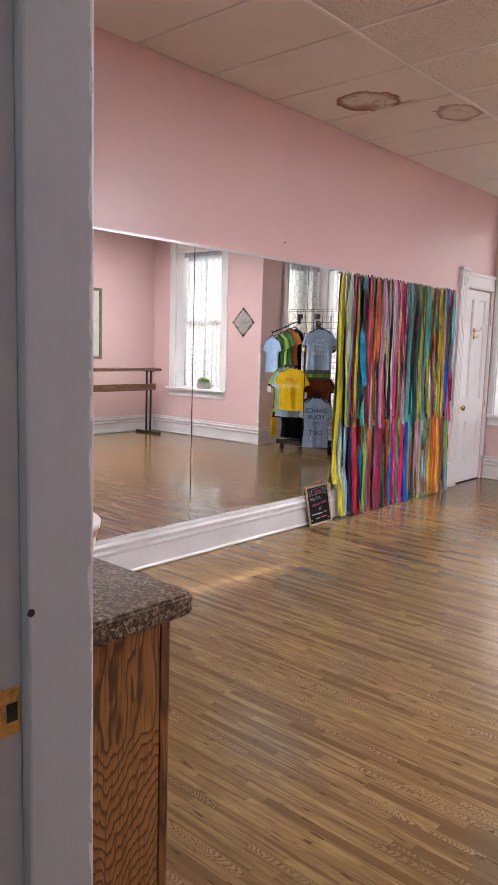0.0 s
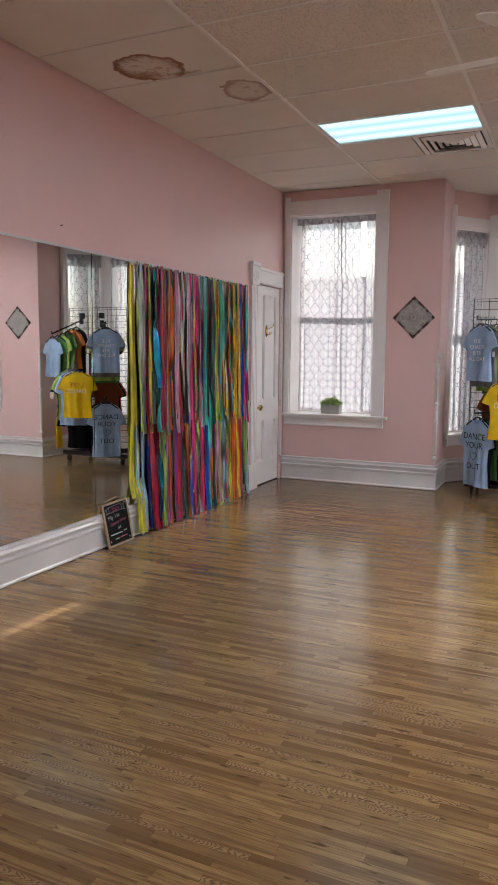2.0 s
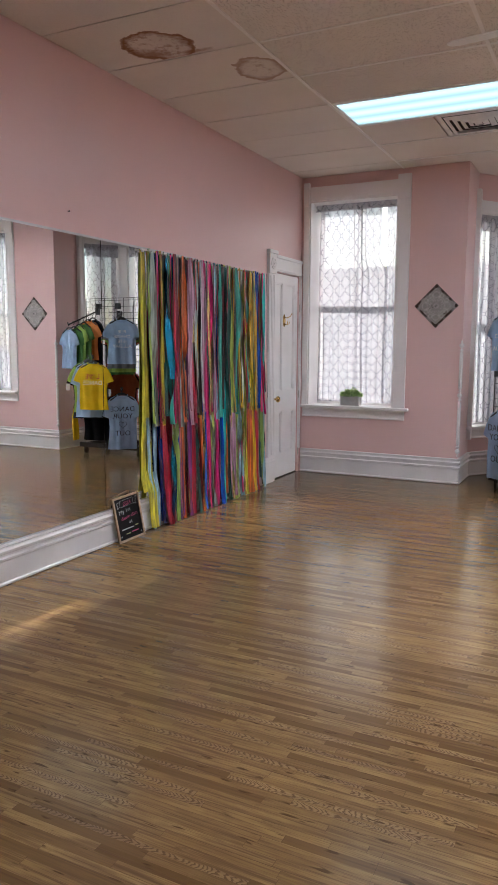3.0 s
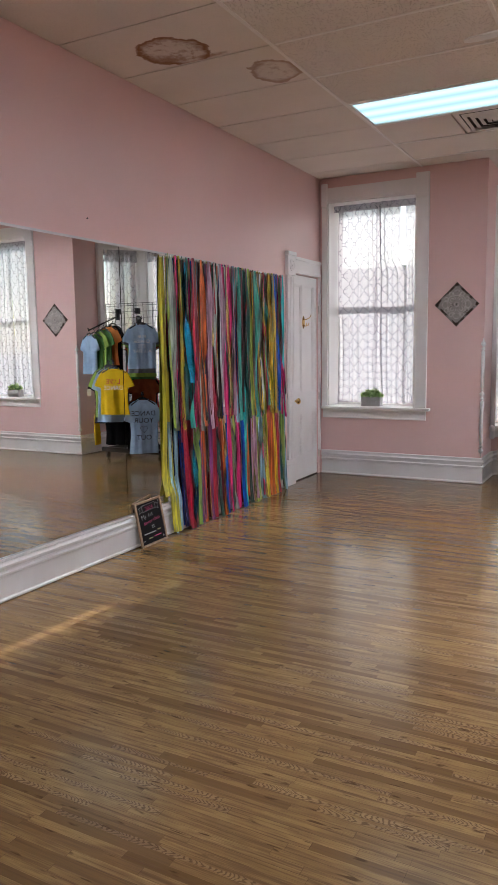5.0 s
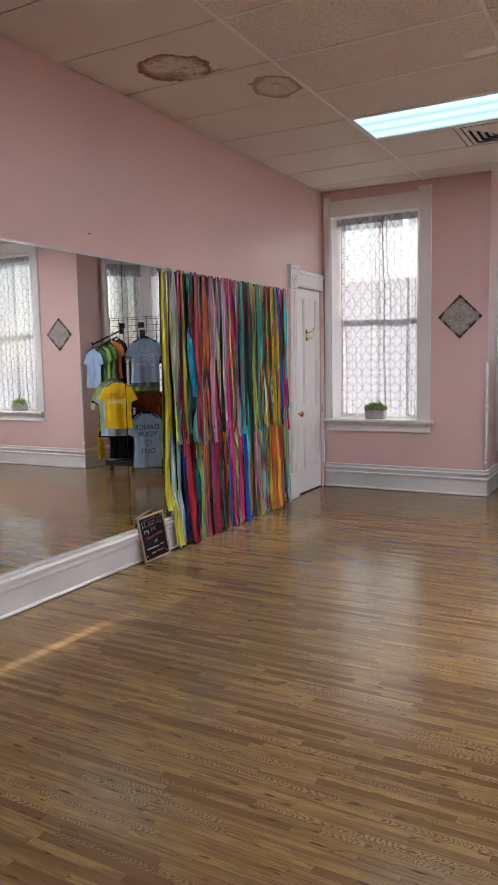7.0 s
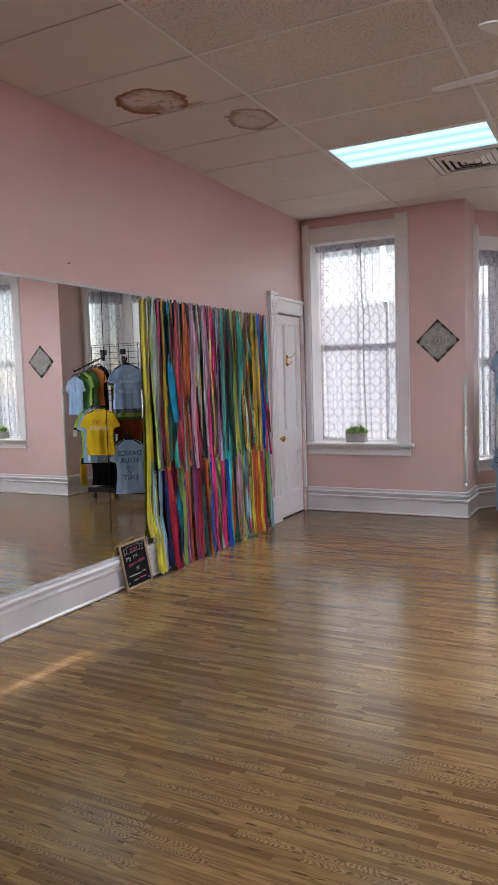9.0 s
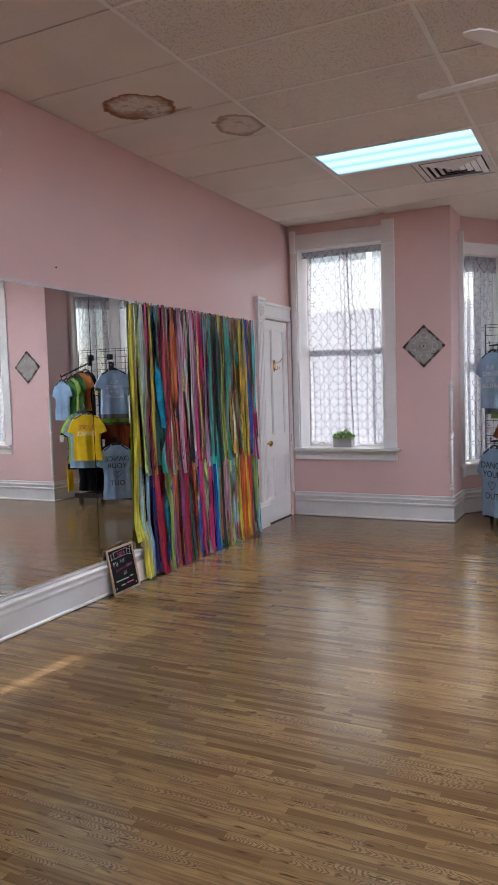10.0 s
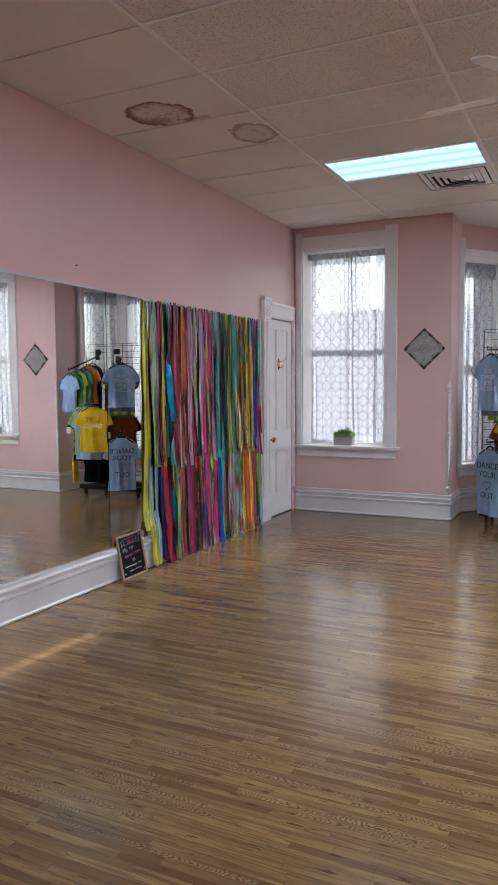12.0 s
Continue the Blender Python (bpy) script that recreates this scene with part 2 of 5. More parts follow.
def granite_mat():
    m, nt, b = material("brown_granite_laminate", 0.5, 0.0, 0.25)
    v = position(nt)
    vor = nt.nodes.new("ShaderNodeTexVoronoi")
    vor.inputs["Scale"].default_value = 170
    warp = node(nt, "ShaderNodeTexNoise", Scale=90.0, Detail=3.0)
    nt.links.new(v, warp.inputs["Vector"])
    add = nt.nodes.new("ShaderNodeVectorMath")
    add.operation = "MULTIPLY_ADD"
    nt.links.new(warp.outputs["Color"], add.inputs[0])
    add.inputs[1].default_value = (0.02, 0.02, 0.02)
    nt.links.new(v, add.inputs[2])
    nt.links.new(add.outputs[0], vor.inputs["Vector"])
    s = nt.nodes.new("ShaderNodeSeparateColor")
    nt.links.new(vor.outputs["Color"], s.inputs[0])
    c = ramp(nt, s.outputs[0], [(0.0, (0.02, 0.012, 0.009)), (0.3, (0.075, 0.045, 0.026)), (0.55, (0.18, 0.110, 0.065)), (0.8, (0.27, 0.205, 0.145)), (1.0, (0.42, 0.34, 0.25))])
    c = mix(nt, ramp(nt, noise_tex(nt, v, 140, 4, 0.65), [(0.40, (0.75,) * 3), (0.56, (0, 0, 0))]), c, (0.035, 0.022, 0.016))
    nt.links.new(c, b.inputs["Base Color"])
    return m


def oak_mat(name, dark, light, axis=2, scale=1.0, rough=0.4):
    """Flat-sawn oak: cathedral figure and pores along one axis."""
    m, nt, b = material(name, rough)
    sc = [6.0 * scale] * 3
    sc[axis] = (1.0 if axis == 2 else 0.8) * scale
    v = coords(nt, "Object", tuple(sc))
    n = noise_tex(nt, v, 1.1, 3, 0.5)
    rings = math_node(nt, "FRACT", math_node(nt, "MULTIPLY", n, 15.0))
    c = ramp(nt, rings, [(0.0, dark), (0.4, light), (0.6, light), (1.0, dark)])
    sc2 = [170.0 * scale] * 3
    sc2[axis] = 7.0 * scale
    pores = noise_tex(nt, coords(nt, "Object", tuple(sc2)), 1.0, 3)
    c = mix(nt, ramp(nt, pores, [(0.36, (0.7,) * 3), (0.5, (0, 0, 0))]), c, tuple(d * 0.6 for d in dark))
    nt.links.new(c, b.inputs["Base Color"])
    bump(nt, b, pores, 0.15, 0.001)
    return m


def panel_oak_mat():
    """Stained plain-sawn oak for the end panel: straight grain above, tight wavering arches lower down."""
    m, nt, b = material("stained_oak_panel", 0.42)
    sep = nt.nodes.new("ShaderNodeSeparateXYZ")
    nt.links.new(position(nt), sep.inputs[0])
    yy, zz = sep.outputs[1], sep.outputs[2]
    wander = noise_tex(nt, position(nt, (8, 8, 1.6)), 1.0, 3, 0.55)
    zig = noise_tex(nt, position(nt, (30, 30, 5)), 1.0, 2, 0.5)
    d = math_node(nt, "MULTIPLY", math_node(nt, "SUBTRACT", yy, 1.89), 20.0)
    arch = math_node(nt, "SQRT", math_node(nt, "ADD", math_node(nt, "MULTIPLY", d, d), 0.2))
    low = math_node(nt, "MAXIMUM", math_node(nt, "SUBTRACT", 0.70, zz), 0.0)
    rise = math_node(nt, "ADD", math_node(nt, "MULTIPLY", low, 34.0), math_node(nt, "MULTIPLY", zz, -1.5))
    val = math_node(nt, "ADD", math_node(nt, "MULTIPLY", arch, 2.1), rise)
    val = math_node(nt, "ADD", val, math_node(nt, "ADD", math_node(nt, "MULTIPLY", wander, 5.0), math_node(nt, "MULTIPLY", zig, 3.2)))
    ringv = math_node(nt, "FRACT", val)
    c = ramp(nt, ringv, [(0.0, (0.085, 0.032, 0.010)), (0.10, (0.11, 0.043, 0.013)), (0.30, (0.30, 0.130, 0.036)), (0.85, (0.37, 0.165, 0.048)), (1.0, (0.09, 0.033, 0.010))])
    pores = noise_tex(nt, position(nt, (170, 170, 9)), 1.0, 3)
    c = mix(nt, ramp(nt, pores, [(0.36, (0.7,) * 3), (0.5, (0, 0, 0))]), c, (0.10, 0.038, 0.012))
    nt.links.new(c, b.inputs["Base Color"])
    bump(nt, b, pores, 0.15, 0.001)
    return m


def sheer_mat():
    """Sheer white cloth with grey embroidered interlocking rings."""
    m = bpy.data.materials.new("embroidered_sheer")
    m.use_nodes = True
    nt = m.node_tree
    nt.nodes.remove(nt.nodes["Principled BSDF"])
    uv = nt.nodes.new("ShaderNodeUVMap")
    uv.uv_map = "UVMap"
    sep = nt.nodes.new("ShaderNodeSeparateXYZ")
    nt.links.new(uv.outputs[0], sep.inputs[0])

    def rings(ox, oy, r):
        fx = math_node(nt, "SUBTRACT", math_node(nt, "FRACT", math_node(nt, "ADD", math_node(nt, "DIVIDE", sep.outputs[0], 0.165), ox)), 0.5)
        fy = math_node(nt, "SUBTRACT", math_node(nt, "FRACT", math_node(nt, "ADD", math_node(nt, "DIVIDE", sep.outputs[1], 0.165), oy)), 0.5)
        d = math_node(nt, "SQRT", math_node(nt, "ADD", math_node(nt, "MULTIPLY", fx, fx), math_node(nt, "MULTIPLY", fy, fy)))
        return math_node(nt, "LESS_THAN", math_node(nt, "ABSOLUTE", math_node(nt, "SUBTRACT", d, r)), 0.0125)
    line = math_node(nt, "MAXIMUM", rings(0, 0, 0.405), rings(0.5, 0.5, 0.405))
    weave = noise_tex(nt, coords(nt, "Object"), 160, 2)
    cloth = mix(nt, line, (0.57, 0.555, 0.60), (0.19, 0.175, 0.21))
    dif, tr = nt.nodes.new("ShaderNodeBsdfDiffuse"), nt.nodes.new("ShaderNodeBsdfTranslucent")
    nt.links.new(cloth, dif.inputs[0])
    nt.links.new(cloth, tr.inputs[0])
    m1, m2 = nt.nodes.new("ShaderNodeMixShader"), nt.nodes.new("ShaderNodeMixShader")
    m1.inputs[0].default_value = 0.38
    nt.links.new(dif.outputs[0], m1.inputs[1])
    nt.links.new(tr.outputs[0], m1.inputs[2])
    clear = nt.nodes.new("ShaderNodeBsdfTransparent")
    open_f = math_node(nt, "MULTIPLY", math_node(nt, "ADD", math_node(nt, "MULTIPLY", weave, 0.12), 0.17), math_node(nt, "SUBTRACT", 1.0, math_node(nt, "MULTIPLY", line, 0.9)))
    nt.links.new(open_f, m2.inputs[0])
    nt.links.new(m1.outputs[0], m2.inputs[1])
    nt.links.new(clear.outputs[0], m2.inputs[2])
    nt.links.new(m2.outputs[0], nt.nodes["Material Output"].inputs[0])
    return m


def glass_mat():
    m, nt, b = material("window_glass", 0.02)
    b.inputs["Base Color"].default_value = (0.98, 0.99, 0.99, 1)
    b.inputs["Transmission Weight"].default_value = 1.0
    b.inputs["IOR"].default_value = 1.05
    return m


def satin(name, col, rough=0.3, metal=0.0):
    """Glossy woven ribbon, creased lengthwise; lighter and darker lengths paint in fold shade."""
    m, nt, b = material(name, rough, metal, 0.75)
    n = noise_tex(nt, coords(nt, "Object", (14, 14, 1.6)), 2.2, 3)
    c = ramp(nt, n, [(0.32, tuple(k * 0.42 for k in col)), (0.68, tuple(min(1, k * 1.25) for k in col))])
    # fine streaks paint crease shade and sheen into the colour
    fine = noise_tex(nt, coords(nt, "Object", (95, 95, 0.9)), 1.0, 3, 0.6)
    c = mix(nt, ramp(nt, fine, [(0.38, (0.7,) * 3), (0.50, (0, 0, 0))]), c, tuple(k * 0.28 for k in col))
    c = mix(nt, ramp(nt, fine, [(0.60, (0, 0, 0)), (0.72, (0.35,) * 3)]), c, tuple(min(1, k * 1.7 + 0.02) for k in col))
    nt.links.new(c, b.inputs["Base Color"])
    crease = noise_tex(nt, coords(nt, "Object", (110, 110, 4.0)), 1.6, 3)
    bump(nt, b, crease, 0.8, 0.008)
    return m


def emit(name, col, strength):
    m = bpy.data.materials.new(name)
    m.use_nodes = True
    nt = m.node_tree
    nt.nodes.remove(nt.nodes["Principled BSDF"])
    e = nt.nodes.new("ShaderNodeEmission")
    e.inputs[0].default_value, e.inputs[1].default_value = (*col, 1), strength
    nt.links.new(e.outputs[0], nt.nodes["Material Output"].inputs[0])
    return m, nt, e


def lens_mat(name, col, power):
    """Prismatic lens lit by three tubes that run along x."""
    m, nt, e = emit(name, col, power)
    sep = nt.nodes.new("ShaderNodeSeparateXYZ")
    nt.links.new(coords(nt), sep.inputs[0])
    wave = math_node(nt, "COSINE", math_node(nt, "MULTIPLY", sep.outputs[1], 2 * math.pi / 0.19))
    s = math_node(nt, "ADD", math_node(nt, "MULTIPLY", wave, 0.26), 1.0)
    nt.links.new(math_node(nt, "MULTIPLY", s, power), e.inputs[1])
    return m


PINK, TRIM, WOOD, TILES = wall_paint(), trim_paint(), floor_wood(), ceiling_tile_mat()
# one greyer tone than TRIM for all baseboards
BASE_PAINT = trim_paint("greyer_baseboard_paint", (0.62, 0.605, 0.605), (0.72, 0.71, 0.715))
GRANITE, SHEER, GLASS = granite_mat(), sheer_mat(), glass_mat()
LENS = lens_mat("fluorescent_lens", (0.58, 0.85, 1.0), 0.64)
# lenses of unseen fill lights, added to brighten room and hall
FILL_LENS_STRONG = lens_mat("fill_lens_strong", (0.90, 0.93, 1.0), 33.0)
FILL_LENS_WEAK = lens_mat("fill_lens_weak", (0.92, 0.93, 1.0), 8.5)
FILL_LENS_HALL = lens_mat("fill_lens_hall", (0.85, 0.93, 1.0), 1.9)
OAK = oak_mat("stained_oak_body", (0.075, 0.022, 0.006), (0.29, 0.110, 0.030))
PANEL_OAK = panel_oak_mat()
BARRE_WOOD = oak_mat("barre_wood", (0.12, 0.05, 0.02), (0.26, 0.125, 0.055), 1, 1.0)
PALE_WOOD = oak_mat("pale_pine", (0.36, 0.25, 0.15), (0.5, 0.37, 0.24), 2, 2.0, 0.6)
TBAR = plain("grid_bar_paint", (0.80, 0.76, 0.72), 0.5, 0, 0.06, 4)
DARK_GAP = plain("dark_gap", (0.03, 0.025, 0.022), 0.9)
BRASS = plain("worn_brass", (0.62, 0.42, 0.16), 0.28, 1.0, 0.2, 20)
BLACK_METAL = plain("black_painted_metal", (0.02, 0.02, 0.022), 0.4, 0.2, 0.2, 10)
BLACK_PLASTIC = plain("black_plastic", (0.018, 0.018, 0.02), 0.45)
ALUMINIUM = plain("brushed_aluminium", (0.6, 0.6, 0.61), 0.4, 1.0, 0.08, 12)


def jamb_paint():
    """Thick grey gloss paint with brush marks, chipped to white along the room-side edge."""
    m = plain("grey_jamb_paint", (0.46, 0.46, 0.49), 0.42, 0, 0.06, 5, 0.1)
    nt = m.node_tree
    b = nt.nodes["Principled BSDF"]
    base = b.inputs["Base Color"].links[0].from_socket
    sep = nt.nodes.new("ShaderNodeSeparateXYZ")
    nt.links.new(position(nt), sep.inputs[0])
    chip = noise_tex(nt, position(nt, (60, 60, 14)), 1.0, 4, 0.65)
    reach = math_node(nt, "ADD", math_node(nt, "MULTIPLY", math_node(nt, "SUBTRACT", chip, 0.5), 0.03), SOUTH + 0.0105)
    f = math_node(nt, "GREATER_THAN", math_node(nt, "SUBTRACT", sep.outputs[1], reach), 0.0)
    c = mix(nt, math_node(nt, "MULTIPLY", f, 0.8), base, (0.78, 0.78, 0.80))
    brush = noise_tex(nt, position(nt, (90, 90, 1.2)), 1.0, 3, 0.6)
    c = mix(nt, ramp(nt, brush, [(0.35, (0.16,) * 3), (0.6, (0, 0, 0))]), c, (0.36, 0.37, 0.40))
    nt.links.new(c, b.inputs["Base Color"])
    return m


JAMB_PAINT = jamb_paint()
HALL_PAINT = plain("hall_wall_paint", (0.62, 0.56, 0.5), 0.6, 0, 0.05, 1.5, 0.1)
FAN_WHITE = plain("fan_white", (0.85, 0.83, 0.81), 0.4, 0, 0.05, 4)


def mirror_mat():
    m, nt, b = material("mirror_silver", 0.0, 1.0)
    b.inputs["Base Color"].default_value = (0.75, 0.765, 0.745, 1)
    return m


MIRROR = mirror_mat()


# ---- building helpers ----
def mesh_from(bm, name, mat, smooth=False):
    me = bpy.data.meshes.new(name)
    bm.normal_update()
    bm.to_mesh(me)
    bm.free()
    me.materials.append(mat)
    if smooth:
        me.polygons.foreach_set("use_smooth", [True] * len(me.polygons))
    return me


def part(name, bm, mat, parent=None, label="", smooth=False):
    ob = new(name, mesh_from(bm, name, mat, smooth) if isinstance(bm, bmesh.types.BMesh) else bm)
    if parent is not None:
        ob.parent = parent
    if label:
        ob["label"] = label
    return ob


def thing(name, m, label, category, group="", kind=""):
    ob = new(name)
    ob.empty_display_size = 0.1
    ob.matrix_world = m
    return tagged(ob, label, category, group, kind)


def box(bm, x0, x1, y0, y1, z0, z1, bev=0.0, m=None):
    t = bmesh.new()
    bmesh.ops.create_cube(t, size=1.0)
    for v in t.verts:
        v.co = Vector(((x0 + x1) / 2 + v.co.x * (x1 - x0), (y0 + y1) / 2 + v.co.y * (y1 - y0), (z0 + z1) / 2 + v.co.z * (z1 - z0)))
    if bev:
        bmesh.ops.bevel(t, geom=t.edges[:], offset=bev, segments=2, affect="EDGES", profile=0.6)
    return merge(bm, t, m)


def merge(bm, t, m=None):
    if m is not None:
        bmesh.ops.transform(t, matrix=m, verts=t.verts[:])
    tmp = bpy.data.meshes.new("tmp")
    t.to_mesh(tmp)
    t.free()
    bm.from_mesh(tmp)
    bpy.data.meshes.remove(tmp)
    return bm


def cube(x0, x1, y0, y1, z0, z1, bev=0.0):
    return box(bmesh.new(), x0, x1, y0, y1, z0, z1, bev)


def lathe(bm, profile, seg=20, m=None):
    """profile: (radius, height) from bottom to top, turned round z."""
    t = bmesh.new()
    rings = []
    for r, z in profile:
        rings.append([t.verts.new((max(r, 1e-4) * math.cos(2 * math.pi * i / seg), max(r, 1e-4) * math.sin(2 * math.pi * i / seg), z)) for i in range(seg)])
    for a, b in zip(rings, rings[1:]):
        for i in range(seg):
            t.faces.new((a[i], a[(i + 1) % seg], b[(i + 1) % seg], b[i]))
    t.faces.new(rings[0][::-1])
    t.faces.new(rings[-1])
    return merge(bm, t, m)


def rod(bm, a, b, r, seg=8):
    a, b = Vector(a), Vector(b)
    d = b - a
    m = Matrix.Translation(a) @ d.to_track_quat("Z", "Y").to_matrix().to_4x4()
    return lathe(bm, [(r, 0), (r, d.length)], seg, m)


def tube(bm, pts, r, seg=8):
    """A round bar bent through the points."""
    t = bmesh.new()
    pts = [Vector(p) for p in pts]
    rings = []
    for i, p in enumerate(pts):
        d = (pts[min(i + 1, len(pts) - 1)] - pts[max(i - 1, 0)]).normalized()
        q = d.to_track_quat("Z", "Y")
        rings.append([t.verts.new(p + q @ Vector((r * math.cos(2 * math.pi * k / seg), r * math.sin(2 * math.pi * k / seg), 0))) for k in range(seg)])
    for a, b in zip(rings, rings[1:]):
        for k in range(seg):
            t.faces.new((a[k], a[(k + 1) % seg], b[(k + 1) % seg], b[k]))
    t.faces.new(rings[0][::-1])
    t.faces.new(rings[-1])
    return merge(bm, t)


def sweep(bm, profile, path, closed=False):
    """A moulding: profile of (out, up) swept along a path in plan; out is to the right of the way, mitred."""
    t = bmesh.new()
    P = [Vector((p[0], p[1])) for p in path]
    rows = []
    for i, p in enumerate(P):
        d0 = (p - P[i - 1]).normalized() if i > 0 else None
        d1 = (P[i + 1] - p).normalized() if i < len(P) - 1 else None
        d0, d1 = d0 or d1, d1 or d0
        n0, n1 = Vector((d0.y, -d0.x)), Vector((d1.y, -d1.x))
        n = (n0 + n1).normalized()
        n = n / max(0.3, n.dot(n0))
        rows.append([t.verts.new((p.x + n.x * o, p.y + n.y * o, z)) for o, z in profile])
    k = len(profile)
    for a, b in zip(rows, rows[1:]):
        for j in range(k):
            t.faces.new((a[j], b[j], b[(j + 1) % k], a[(j + 1) % k]))
    t.faces.new(rows[0])
    t.faces.new(rows[-1][::-1])
    bmesh.ops.recalc_face_normals(t, faces=t.faces[:])
    return merge(bm, t)


def wall(name, p0, p1, thick, z1, holes=(), mat=None, z0=0.0):
    """A wall from p0 to p1 in plan, its room face on that line, thick to the left of the way; holes: (s0, s1, z0, z1)."""
    d = Vector(p1) - Vector(p0)
    m = Matrix.Translation((*p0, 0)) @ Matrix.Rotation(math.atan2(d.y, d.x), 4, "Z")
    bm = bmesh.new()
    s = 0.0
    for s0, s1, a, b in sorted(holes):
        if s0 > s:
            box(bm, s, s0, 0, thick, z0, z1)
        if a > z0:
            box(bm, s0, s1, 0, thick, z0, a)
        box(bm, s0, s1, 0, thick, b, z1)
        s = s1
    box(bm, s, d.length, 0, thick, z0, z1)
    bmesh.ops.remove_doubles(bm, verts=bm.verts[:], dist=1e-5)
    ob = part(name, bm, mat or PINK)
    ob.matrix_world = m
    return tagged(ob, kind="structure")


# ---- structure ----
W1 = (0.095, 1.045, 0.745, 2.89)       # first window's opening: x0, x1, z0, z1
W2 = (4.25, 5.25, 0.745, 2.89)
BZ0, BZ1 = 0.535, 2.75                  # the bay's openings
ENT0, ENT1 = 2.726, 3.72                # the entrance

wall("wall_west", (0, SOUTH - 0.14), (0, NORTH + 0.3), 0.2, CEIL + 0.3, [(8.45 - SOUTH + 0.14, 9.095 - SOUTH + 0.14, 0, 2.115)])
wall("wall_north", (0, NORTH), (BAY_L, NORTH), 0.32, CEIL + 0.3, [W1])
wall("wall_north_2", (BAY_R, NORTH), (EAST, NORTH), 0.32, CEIL + 0.3, [(W2[0] - BAY_R, W2[1] - BAY_R, W2[2], W2[3])])
wall("wall_bay_return", (BAY_L, NORTH + 0.32), (BAY_L, BAY_Y), 0.25, CEIL + 0.3)
ANG_L = math.hypot(BAY_CL - BAY_L, BAY_BACK - BAY_Y)
AO0, AO1 = 0.03, ANG_L - 0.014
wall("wall_bay_angle", (BAY_L, BAY_Y), (BAY_CL, BAY_BACK), 0.2, CEIL + 0.3, [(AO0, AO1, BZ0, BZ1)])
CO0, CO1 = 0.13, BAY_CR - BAY_CL - 0.13
wall("wall_bay_back", (BAY_CL, BAY_BACK), (BAY_CR, BAY_BACK), 0.2, CEIL + 0.3, [(CO0, CO1, BZ0, BZ1)])
wall("wall_bay_angle_2", (BAY_CR, BAY_BACK), (BAY_R, BAY_Y), 0.2, CEIL + 0.3, [(ANG_L - AO1, ANG_L - AO0, BZ0, BZ1)])
wall("wall_bay_return_2", (BAY_R, BAY_Y), (BAY_R, NORTH + 0.32), 0.25, CEIL + 0.3)
wall("wall_east", (EAST, NORTH + 0.3), (EAST, SOUTH - 0.14), 0.2, CEIL + 0.3)
wall("wall_south", (EAST, SOUTH), (0, SOUTH), 0.14, CEIL + 0.3, [(EAST - ENT1, EAST - ENT0, 0, 2.12)])
wall("wall_hall_west", (1.9, -1.0), (1.9, SOUTH - 0.14), 0.12, 2.7, (), HALL_PAINT)
wall("wall_hall_south", (4.7, -1.0), (1.9, -1.0), 0.12, 2.7, (), HALL_PAINT)
wall("wall_hall_east", (4.7, SOUTH - 0.14), (4.7, -1.0), 0.12, 2.7, (), HALL_PAINT)
tagged(part("ceiling_hall", cube(1.8, 4.8, -1.1, SOUTH - 0.145, 2.6, 2.7), HALL_PAINT), kind="structure")
tagged(part("roof_slab", cube(-0.25, EAST + 0.25, SOUTH - 0.2, 10.5, CEIL + 0.3, CEIL + 0.4), HALL_PAINT), kind="structure")
floor = tagged(part("floor", cube(-0.2, EAST + 0.2, -1.1, 10.3, -0.2, -0.012), DARK_GAP), "worn polished strip oak floor", "floor", kind="structure")
tagged(part("ground", cube(-400, 400, 10.36, 900, -1.0, -0.8), plain("asphalt", (0.06, 0.06, 0.06), 0.9)), kind="structure")


LIGHT_BAYS = ((1, 2), (3, 1), (2, -4))      # column of the grid, row from ROW0; only the first is seen


def ceiling():
    bm = bmesh.new()
    xs = [0.0, RUN_A, RUN_B, RUN_B + 1.22, RUN_B + 2.44, EAST]
    ys = [SOUTH] + [ROW0 + TILE * k for k in range(-6, 6)] + [NORTH, BAY_BACK + 0.02]
    rnd = random.Random(4)
    for i in range(len(xs) - 1):
        for j in range(len(ys) - 1):
            if (i, j - 7) in LIGHT_BAYS:
                continue                      # a recessed light
            x0, x1, y0, y1 = xs[i], xs[i + 1], ys[j], ys[j + 1]
            g = 0.006 if i == 0 else 0.003
            dz = rnd.uniform(-0.0015, 0.0015)
            if (i, j - 7) == (1, 3):
                x1 = 1.705
            box(bm, x0 + g, x1 - g, y0 + g, y1 - g, CEIL + dz, CEIL + 0.016 + dz)
    ob = tagged(part("ceiling", bm, TILES), "water-stained mineral fibre ceiling tiles", "ceiling", kind="structure")
    bm = bmesh.new()
    for k in range(-6, 6):
        y = ROW0 + TILE * k
        box(bm, RUN_A + 0.012, EAST, y - 0.010, y + 0.010, CEIL - 0.004, CEIL + 0.03)
    for x in xs[1:-1]:
        box(bm, x - 0.011, x + 0.011, SOUTH, BAY_BACK, CEIL - 0.0055, CEIL + 0.03)
    tagged(part("trim_ceiling_grid", bm, TBAR), kind="structure")


ceiling()

BASE = [(0, 0.006), (0.028, 0.006), (0.028, 0.017), (0.018, 0.025), (0.018, 0.152), (0.030, 0.162), (0.032, 0.176), (0.019, 0.185), (0.019, 0.198), (0.034, 0.208), (0.036, 0.224), (0.025, 0.234), (0.021, 0.243), (0.028, 0.249), (0.026, 0.262), (0, 0.262)]


def baseboard(name, path, tall=1.0):
    tagged(part(name, sweep(bmesh.new(), [(o, z * tall) for o, z in BASE], path), BASE_PAINT), "tall white moulded baseboard", "baseboard", kind="structure")


